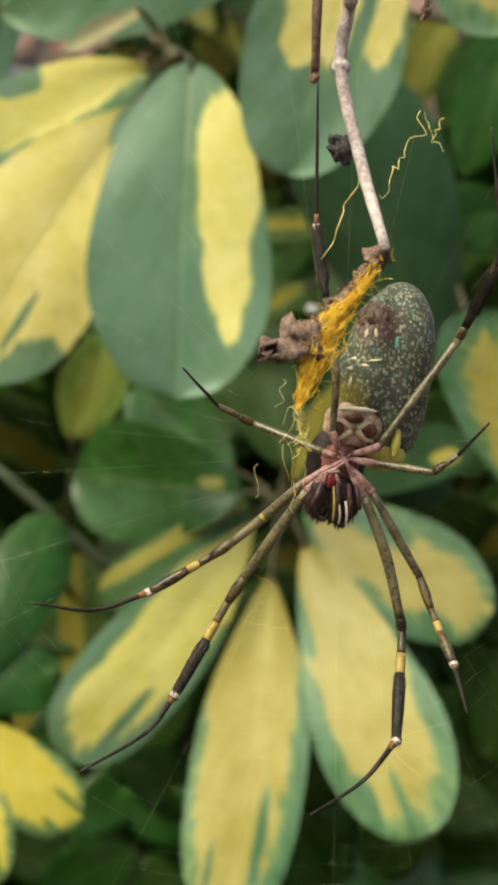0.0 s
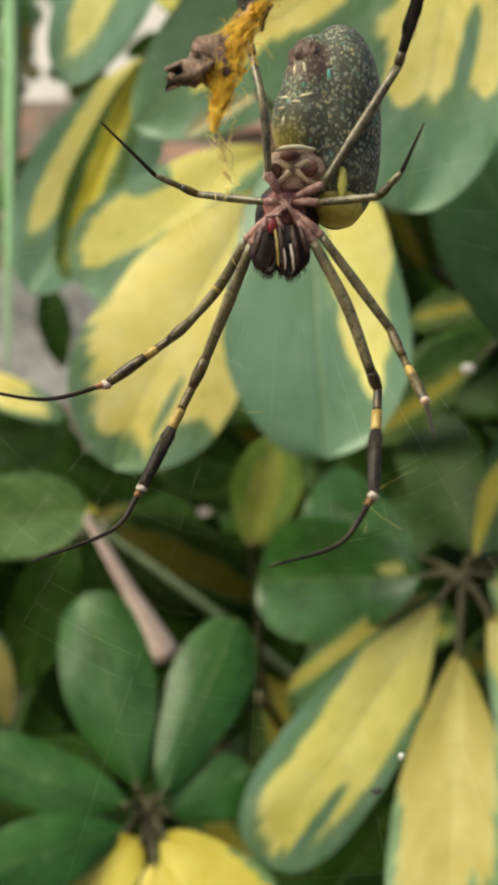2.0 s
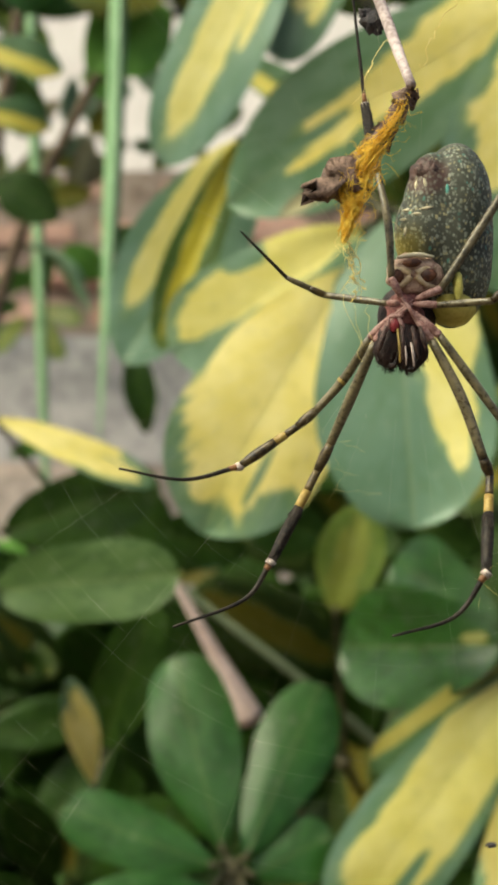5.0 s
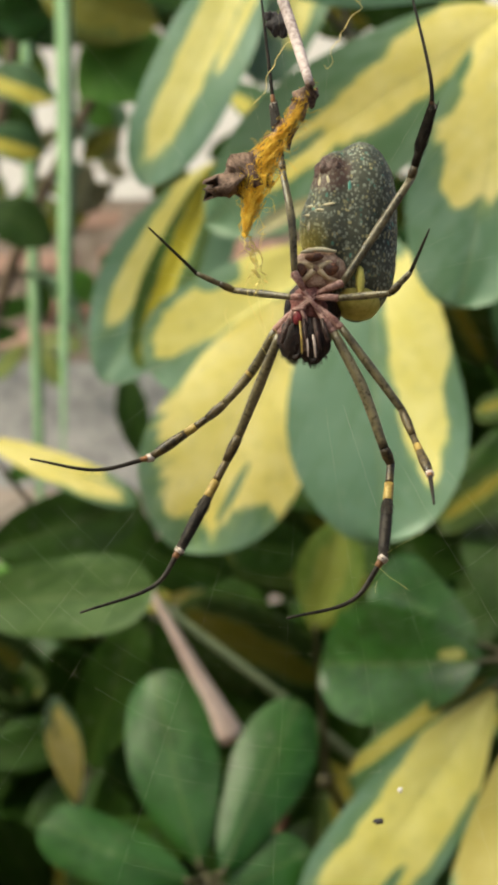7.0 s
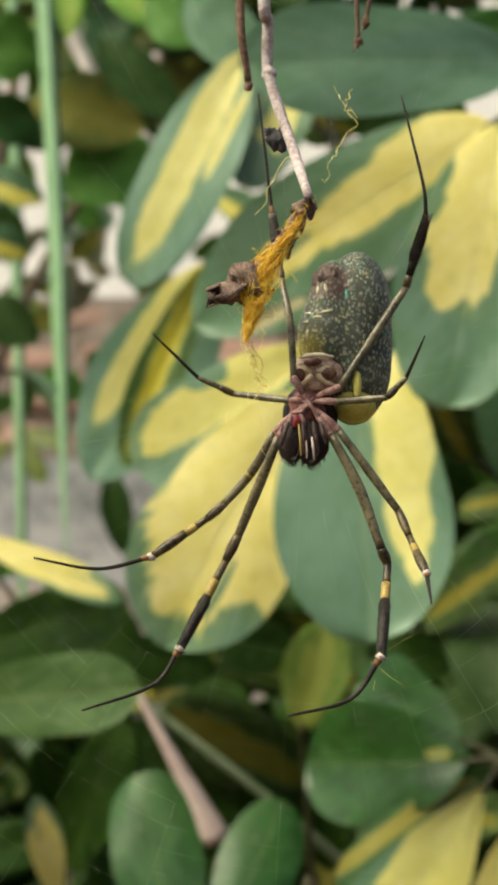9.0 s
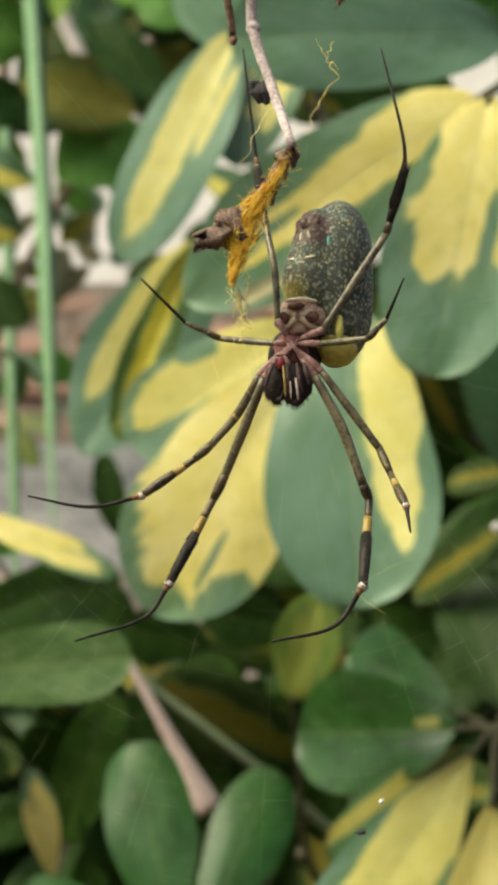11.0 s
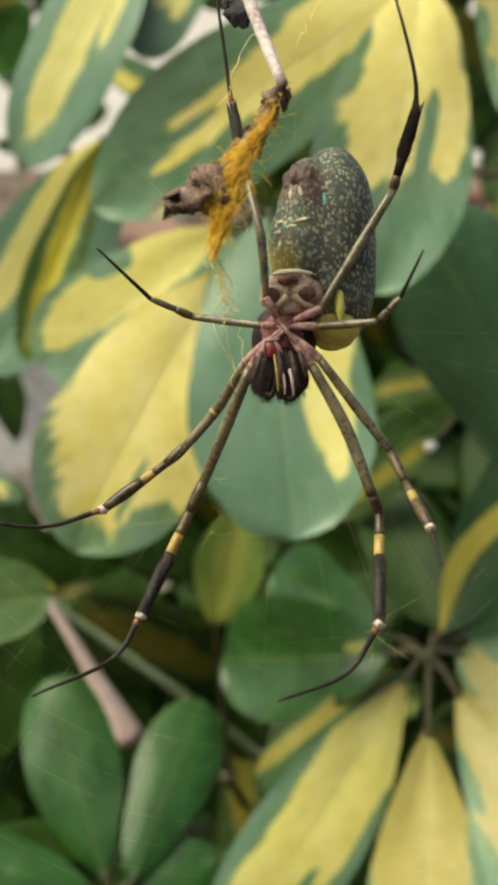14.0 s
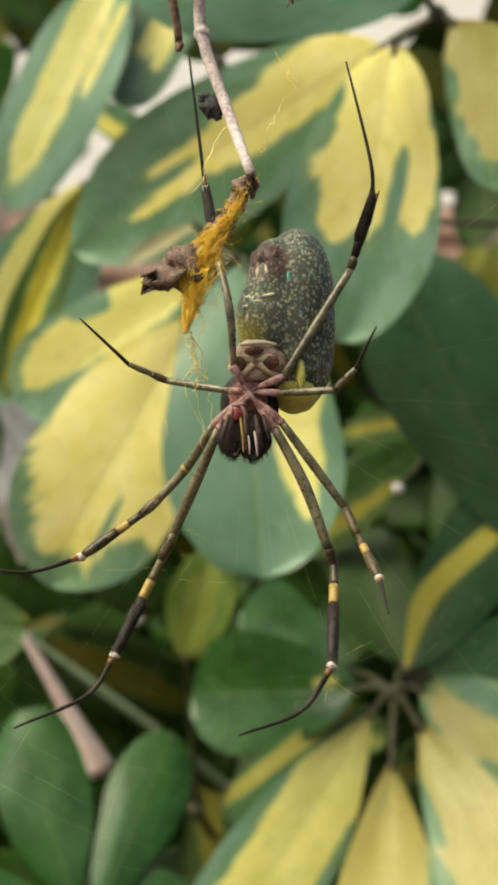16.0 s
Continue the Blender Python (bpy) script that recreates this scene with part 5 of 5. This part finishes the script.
IVORY = grained("feeler_ivory", (0.36, 0.28, 0.24), (0.56, 0.46, 0.40), 500, 0.45, relief=0.2, distance=0.0002)
COXA = grained("coxa_pink_brown", (0.20, 0.085, 0.070), (0.50, 0.31, 0.26), 800, 0.45, relief=0.4, distance=0.0003)
STERNUM = grained("sternum_red", (0.10, 0.022, 0.018), (0.34, 0.13, 0.105), 800, 0.45, relief=0.4, distance=0.0003)
JAW = grained("jaw_black", (0.006, 0.005, 0.005), (0.034, 0.014, 0.010), 900, 0.42, spec=0.3, relief=0.6, distance=0.0004)
FEMUR = grained("leg_olive_brown", (0.060, 0.050, 0.025), (0.185, 0.155, 0.080), 360, 0.30, spec=0.6, relief=0.25, distance=0.0002)
DARKLEG = grained("leg_black", (0.011, 0.009, 0.007), (0.042, 0.033, 0.023), 420, 0.5, spec=0.22, relief=0.4, distance=0.0002)
SHIN = grained("leg_brown_mottled", (0.014, 0.010, 0.006), (0.12, 0.085, 0.030), 380, 0.4, spec=0.45, relief=0.4, distance=0.0002)
RUST = grained("leg_rust_ring", (0.15, 0.065, 0.024), (0.27, 0.125, 0.048), 420, 0.45, relief=0.3, distance=0.0002)
RING = grained("leg_orange_ring", (0.26, 0.17, 0.035), (0.42, 0.30, 0.08), 420, 0.45, relief=0.3, distance=0.0002)
JOINT = grained("leg_pale_joint", (0.40, 0.32, 0.26), (0.58, 0.50, 0.44), 420, 0.45, relief=0.3, distance=0.0002)


def limb(name, pts, radii, mat, parent, label="", steps=5):
    bm = bmesh.new()
    pts = glide(pts, steps)
    tube(bm, pts, taper(len(pts), *radii), 10)
    ob = part(name, bm, mat, None, label)
    return hang(ob, parent)


def hang(ob, parent):
    """Makes ob a part of parent where it stands."""
    ob.parent = parent
    top = parent
    while top.parent:
        top = top.parent
    ob.matrix_parent_inverse = Matrix.Translation(-top.location) if parent is top else Matrix.Identity(4)
    return ob


def tuft(a, b, parent, seed, width=0.00066, n=460):
    """A brush of stiff dark hairs round the end of a leg joint."""
    rnd = random.Random(seed)
    bm = bmesh.new()
    a, b = Vector(a), Vector(b)
    d = (b - a).normalized()
    s = d.orthogonal().normalized()
    for k in range(n):
        t = rnd.random()
        ang = rnd.uniform(0, 2 * math.pi)
        out = s * math.cos(ang) + d.cross(s) * math.sin(ang)
        root = a.lerp(b, t) + out * 0.0006
        tip = root + out * width * rnd.uniform(0.5, 1.0) * (1.05 - 0.75 * t) + d * rnd.uniform(0.0012, 0.0022)
        tube(bm, [root, root.lerp(tip, 0.6) + out * 0.0001, tip], [0.00009, 0.00007, 0.00002], 4, caps=False)
    return hang(part("hair_tuft", bm, DARKLEG, None, "brush of stiff black hairs"), parent)


def leg(spider, femur, knee, shin, foot, ring_at=None, brush=True, seed=0, thick=1.0, spot=None, hairy=True):
    """femur, knee, shin, foot: points along the leg, each list starting where the one before ends."""
    T = thick * 1.14
    ob = limb("leg", femur, (0.00062 * T, 0.00078 * T, 0.00064 * T), FEMUR, spider, "long banded leg in olive, black and orange", 6)
    if spot is not None:
        a, b = Vector(femur[-2]), Vector(femur[-1])
        limb("ring", [a.lerp(b, spot), a.lerp(b, spot + 0.10)], (0.00074 * T, 0.00080 * T), RING, ob, "small yellow band", 3)
    limb("knee", knee, (0.00066 * T, 0.00080 * T, 0.00060 * T), SHIN, ob, "dark knee joint", 4)
    if brush:
        a, b = Vector(shin[0]), Vector(shin[-1])
        c = a.lerp(b, ring_at)
        limb("shin", [a, c if ring_at else b], (0.00056 * T, 0.00058 * T), SHIN, ob)
        if ring_at:
            limb("ring", [c, a.lerp(b, ring_at + 0.19)], (0.00066 * T, 0.00068 * T), RING, ob, "orange-yellow band")
        limb("shin", [a.lerp(b, ring_at + 0.18 if ring_at else 0.0), b], (0.00068 * T, 0.00088 * T, 0.00056 * T), DARKLEG if hairy else SHIN, ob)
        if hairy:
            tuft(a.lerp(b, ring_at + 0.17), a.lerp(b, 0.97), ob, seed)
    else:
        limb("shin", shin, (0.00056 * T, 0.00062 * T, 0.00048 * T), FEMUR, ob)
    f0, f1 = Vector(foot[0]), Vector(foot[1])
    if brush:
        limb("joint", [f0.lerp(f1, -0.05), f0.lerp(f1, 0.06)], (0.00074 * T, 0.00066 * T), JOINT, ob, "pale ring at the joint", 3)
        limb("ring", [f0.lerp(f1, 0.06), f0.lerp(f1, 0.19)], (0.00050 * T, 0.00042 * T), RUST, ob, "rusty orange band", 3)
    limb("foot", foot, (0.00040 * T, 0.00033 * T, 0.00026 * T, 0.00016 * T), DARKLEG, ob, "thin black tapering foot", 7)
    return ob


def orb_spider():
    spider = tagged(new("orb_weaver_spider"), "large orb-weaver spider hanging head down in its web", "spider")
    spider.location = P["sternum"]
    c = P["abdomen"]
    bm = bmesh.new()
    made = bmesh.ops.create_uvsphere(bm, u_segments=64, v_segments=48, radius=1.0)["verts"]
    axis_b = (P["spinneret"] - P["epigyne"]).normalized()
    turn_b = along(axis_b).transposed()
    mid_b = P["spinneret"].lerp(P["epigyne"], 0.42) + Vector((0.0012, 0.0034, 0.0)) - c

    def reach(d, mid, radii, turn):
        """How far the ray d from the centre runs to the skin of an oval lump."""
        p, q = turn @ -mid, turn @ d
        p, q = Vector([a / r for a, r in zip(p, radii)]), Vector([a / r for a, r in zip(q, radii)])
        k = p.dot(q) ** 2 - q.dot(q) * (p.dot(p) - 1)
        return max(0.0, (-p.dot(q) + math.sqrt(k)) / q.dot(q)) if k > 0 else 0.0

    one = Matrix.Identity(3)
    for w in made:
        d = w.co.normalized()
        main = reach(d, Vector((0.0013, 0.0002, 0)), (0.0072, 0.0078, 0.0156), one)
        top = reach(d, Vector((0.0021, 0.0003, 0.0062)), (0.0059, 0.0074, 0.0094), one)
        low = reach(d, Vector((0.0014, 0.0002, -0.0056)), (0.0066, 0.0070, 0.0094), one)
        belly = max(reach(d, mid_b - axis_b * 0.0026, (0.0052, 0.0078, 0.0046), turn_b), reach(d, mid_b + axis_b * 0.0012, (0.0043, 0.0088, 0.0044), turn_b),
                    reach(d, mid_b + axis_b * 0.0050 + Vector((-0.0002, 0, 0)), (0.0031, 0.0060, 0.0040), turn_b))
        r = sum(v ** 18 for v in (main, top, low, belly)) ** (1 / 18)
        w.co = c + d * r * (1 + 0.012 * noise.noise(d * 5))
    skin = BVHTree.FromBMesh(bm)
    abdomen = hang(part("abdomen", bm, ABDOMEN, None, "long dark green abdomen with rows of pale yellow dots"), spider)
    bm = bmesh.new()
    blob(bm, P["spinneret"] + Vector((0.0006, 0.0018, -0.0009)), (0.0030, 0.0022, 0.0029), None, 0.30, 2.6, u=24, v=18)
    for s in (-1, 1):
        blob(bm, P["spinneret"] + Vector((0.0004 + 0.0010 * s, 0.0002, -0.0004)), (0.0008, 0.0006, 0.0013), Matrix.Rotation(0.25 * s, 3, "Y"), 0.35, 2, u=12, v=10)
    hang(part("spinneret", bm, SPIN, None, "dark red-brown spinnerets"), abdomen)
    bm = bmesh.new()
    blob(bm, P["epigyne"] + Vector((0.0003, 0.0016, -0.0004)), (0.0047, 0.0024, 0.0036), None, 0.2, 2.5, u=28, v=20, power=0.9)
    epi = hang(part("underside_plate", bm, BELLY, None, "pinkish brown plate with tan marks"), abdomen)
    e = P["epigyne"] + Vector((0.0001, -0.0006, -0.0006))
    for x, z in ((-0.0036, 0.0012), (0.0036, 0.0014), (-0.0034, -0.0022), (0.0036, -0.0020)):
        limb("pale_mark", [e + Vector((x * 0.12, -0.0002, z * 0.12)), e + Vector((x * 0.55, 0.0002, z * 0.75)), e + Vector((x, 0.0011, z))], (0.0006, 0.0005, 0.0004), TAN, epi, "tan stripe", 5)
    for x, z, a, b in ((-0.0026, -0.0009, 0.0011, 0.0012), (0.0026, -0.0007, 0.0014, 0.0011), (-0.0002, 0.0013, 0.0016, 0.0008)):
        bm = bmesh.new()
        blob(bm, P["epigyne"] + Vector((x, -0.0016 + abs(x) * 0.34, z)), (a, 0.0005, b), None, 0.25, 2, u=14, v=10)
        hang(part("dark_spot", bm, SPOT, None, "dark brown spot on the plate"), epi)
    bm = bmesh.new()
    pts = glide([P["band_l"], P["band_m"], P["band_r"]], 8)
    tube(bm, pts, taper(len(pts), 0.0002, 0.00042, 0.00045, 0.0002), 8)
    hang(part("band", bm, CREAM, None, "cream cross band on the belly"), abdomen)
    for key, tilt, size in (("dash_a", 0.1, 0.0009), ("dash_b", -0.2, 0.0010), ("dash_c", 1.5, 0.0009), ("dash_d", 1.4, 0.0011), ("dash_e", 1.6, 0.0008), ("dash_f", 0.2, 0.0008), ("dash_g", 0.0, 0.0009), ("dash_h", 1.5, 0.0008)):
        hit = skin.ray_cast(P[key] - Vector((0, 0.05, 0)), Vector((0, 1, 0)))[0]
        bm = bmesh.new()
        blob(bm, hit, (0.00028, 0.00018, size), Matrix.Rotation(tilt, 3, "Y"), 0.4, 2.5, u=10, v=8)
        hang(part("dash", bm, TURQUOISE if key == "dash_g" else CREAM, None, "small pale dash on the belly"), abdomen)
    bm = bmesh.new()
    blob(bm, P["front"] + Vector((0.0000, 0.0008, 0.0008)), (0.0043, 0.0066, 0.0038), None, 0.05, 2, u=28, v=20)
    hang(part("front_end", bm, FLANK, None, "pale yellow front end of the abdomen"), abdomen)
    bm = bmesh.new()
    blob(bm, P["spot"], (0.0008, 0.0007, 0.0024), None, 0.35, 3, u=14, v=12)
    hang(part("flank_patch", bm, LEMON, None, "lemon yellow patch on the flank"), abdomen)

    bm = bmesh.new()
    blob(bm, P["head"] + Vector((0.0004, 0.0030, 0.0010)), (0.0050, 0.0030, 0.0068), None, 0.08, 2, u=28, v=20)
    body = hang(part("head_and_chest", bm, JAW, None, "dark front body"), spider)
    bm = bmesh.new()
    blob(bm, P["sternum"] + Vector((0, 0.0008, -0.0012)), (0.0030, 0.0012, 0.0036), None, 0.3, 4, u=22, v=16)
    hang(part("breastplate", bm, STERNUM, None, "dull red breastplate"), body)
    s = P["sternum"]
    for k, (key, r) in enumerate((("l1c", 0.0010), ("l2c", 0.0010), ("r1c", 0.0010), ("r2c", 0.0010), ("l3c", 0.0009), ("r3c", 0.0009), ("l4c", 0.0010), ("r4c", 0.0010))):
        bm = bmesh.new()
        inner = s.lerp(P[key], 0.30) + Vector((0, -0.0003, 0))
        pts = glide([inner, inner.lerp(P[key], 0.55) + Vector((0, -0.0006, 0)), P[key]], 6)
        tube(bm, pts, taper(len(pts), 0.0004, r * 0.62, r * 0.72, 0.0006), 12)
        blob(bm, inner.lerp(P[key], 0.92) + Vector((0, -0.0002, 0)), (r * 0.74, r * 0.7, r * 0.74), rough=0.15, grain=2, seed=k, u=12, v=10)
        hang(part("coxa", bm, COXA, None, "pinkish brown leg base"), body)
    for a, b in (("l1c", "r4c"), ("r1c", "l4c"), ("l2c", "r3c"), ("r2c", "l3c")):
        p, q = s.lerp(P[a], 0.55), s.lerp(P[b], 0.25)
        limb("ridge", [p + Vector((0, -0.0008, 0)), p.lerp(q, 0.5) + Vector((0, -0.0011, 0)), q + Vector((0, -0.0006, 0))], (0.0003, 0.00036, 0.00024), COXA, body, "pink ridge between the leg bases", 5)
    for key, tilt in (("chelicera_l", 0.10), ("chelicera_r", -0.06)):
        bm = bmesh.new()
        q = P[key]
        blob(bm, q, (0.0030, 0.0020, 0.0040), Matrix.Rotation(tilt, 3, "Y"), 0.18, 2.5, u=20, v=16)
        jaw = hang(part("chelicera", bm, JAW, None, "black jaw"), body)
        bm = bmesh.new()
        f = glide([q + Vector((0, -0.0008, -0.0034)), q + Vector((0.0006, -0.0016, -0.0036)), q + Vector((0.0012, -0.0018, -0.0020))], 5)
        tube(bm, f, taper(len(f), 0.0006, 0.0004, 0.0001), 8)
        hang(part("fang", bm, JAW, None, "curved dark fang"), jaw)
        rnd = random.Random(len(key) + int(tilt * 100))
        bm = bmesh.new()
        for k in range(170):
            a, b = rnd.uniform(0, 2 * math.pi), rnd.uniform(-1.5, 0.1)
            out = Vector((math.cos(a) * math.cos(b), math.sin(a) * math.cos(b), math.sin(b)))
            root = q + Vector((out.x * 0.0028, out.y * 0.0018, out.z * 0.0038))
            tube(bm, [root, root + out * rnd.uniform(0.0003, 0.0008) + Vector((0, 0, -0.0005))], [0.00008, 0.00002], 4, caps=False)
        hang(part("bristle", bm, DARKLEG, None, "short dark bristles on the jaw"), jaw)
    bm = bmesh.new()
    blob(bm, P["mouth"], (0.0008, 0.0004, 0.0012), Matrix.Rotation(0.2, 3, "Y"), 0.3, 2.5, u=16, v=12)
    hang(part("mouth_plate", bm, CRIMSON, None, "crimson mouth plate between the jaws"), body)
    for dx, dz, tilt in ((-0.0011, 0.0001, 0.1), (0.0011, 0.0004, -0.5), (0.0002, 0.0015, 1.5)):
        bm = bmesh.new()
        blob(bm, P["mouth"] + Vector((dx, 0.0001, dz)), (0.0004, 0.0005, 0.0013), Matrix.Rotation(tilt, 3, "Y"), 0.2, 2.5, u=10, v=8)
        hang(part("mouth_rim", bm, COXA, None, "pink rim of the mouth"), body)
    for dx, lean, drop in ((-0.0014, -0.0012, 0.0042), (0.0012, 0.0004, 0.0056), (0.0030, 0.0010, 0.0054), (0.0042, 0.0012, 0.0040)):
        top_at = P["mouth"] + Vector((dx, -0.0002, -0.0002))
        limb("mouthpart", [top_at, top_at + Vector((lean * 0.5, -0.0007, -drop * 0.5)), top_at + Vector((lean, -0.0002, -drop))], (0.0003, 0.00045, 0.0003), SPIN, body, "dark red-brown mouthpart along the jaw", 5)
    for a, b, r, mat, words in (("feeler_a", "feeler_b", 0.00018, RING, "thin orange feeler between the jaws"), ("palp_a", "palp_b", 0.00021, IVORY, "pale ivory feeler beside the jaws"),
                                ("palp_c", "palp_d", 0.00014, IVORY, "pale ivory feeler beside the jaws")):
        mid = P[a].lerp(P[b], 0.5) + Vector((0.0001, -0.0005, 0))
        limb("palp", [P[a], mid, P[b]], (r, r * 1.2, r * 0.7), mat, body, words, 6)

    leg(spider, [P["l1c"], P["l1f"], P["l1a"].lerp(P["l1f"], 0.2)], [P["l1a"].lerp(P["l1f"], 0.2), P["l1a"].lerp(P["l1j"], 0.16)], [P["l1a"].lerp(P["l1j"], 0.16), P["l1j"]],
        [P["l1j"], P["l1m"], P["l1t"]], 0.20, True, 1, spot=0.02, hairy=False)
    leg(spider, [P["l2c"], P["l2c"].lerp(P["l2a"], 0.5), P["l2a"]], [P["l2a"], P["l2p"]], [P["l2p"], P["l2j"]], [P["l2j"], P["l2m"], P["l2t"]], 0.22, True, 2, 1.1)
    leg(spider, [P["r1c"], P["r1c"].lerp(P["r1a"], 0.5) + Vector((0.0006, 0, 0.0004)), P["r1a"]], [P["r1a"], P["r1p"]], [P["r1p"], P["r1j"]], [P["r1j"], P["r1m"], P["r1t"]], 0.22, True, 3, 1.1)
    leg(spider, [P["r2c"], P["r2c"].lerp(P["r2a"], 0.5), P["r2a"]], [P["r2a"], P["r2p"]], [P["r2p"], P["r2j"]], [P["r2j"], P["r2j"].lerp(P["r2t"], 0.5), P["r2t"]], 0.25, True, 4, 0.92, hairy=False)
    leg(spider, [P["r4c"], P["r4c"].lerp(P["r4a"], 0.5), P["r4a"]], [P["r4a"], P["r4a"].lerp(P["r4j"], 0.18)], [P["r4a"].lerp(P["r4j"], 0.18), P["r4j"]], [P["r4j"], P["r4m"], P["r4t"]], 0.0, True, 5, 0.92)
    leg(spider, [P["l4c"], P["l4f"], P["l4a"]], [P["l4a"], P["l4a"].lerp(P["l4j"], 0.2)], [P["l4a"].lerp(P["l4j"], 0.2), P["l4j"]], [P["l4j"], P["l4j"].lerp(P["l4t"], 0.5), P["l4t"]], 0.0, True, 6, 0.82)
    leg(spider, [P["l3c"], P["l3c"].lerp(P["l3b"], 0.5), P["l3b"]], [P["l3b"], P["l3b"].lerp(P["l3a"], 0.4)], [P["l3b"].lerp(P["l3a"], 0.4), P["l3a"]], [P["l3a"], P["l3a"].lerp(P["l3t"], 0.5), P["l3t"]], None, False, 7, 0.78)
    leg(spider, [P["r3c"], P["r3c"].lerp(P["r3b"], 0.5), P["r3b"]], [P["r3b"], P["r3b"].lerp(P["r3a"], 0.5)], [P["r3b"].lerp(P["r3a"], 0.5), P["r3a"]], [P["r3a"], P["r3a"].lerp(P["r3t"], 0.5), P["r3t"]], None, False, 8, 0.78)


orb_spider()


def motions():
    """The long strap leaf hanging in the garden sways a little in the wind; all else is still."""
    sway = ((0.0, -0.243, 0.7), (1.8, -0.241, 0.7), (3.8, -0.247, 1.0), (4.2, -0.237, 3.4), (4.7, -0.226, 2.3), (5.7, -0.244, 1.1), (6.8, -0.262, -0.2), (7.0, -0.274, -0.8), (7.4, -0.274, -1.9), (7.9, -0.281, -3.7), (8.3, -0.282, -3.9), (8.7, -0.282, -3.5), (10.8, -0.284, -3.4), (11.4, -0.289, -3.3), (11.8, -0.272, -2.2), (12.2, -0.295, -4.1), (13.0, -0.289, -3.4), (16.0, -0.289, -3.4))
    walk(swaying_blade, [(t, pose(x, 1.16, 1.74, ry=turn)) for t, x, turn in sway])


motions()
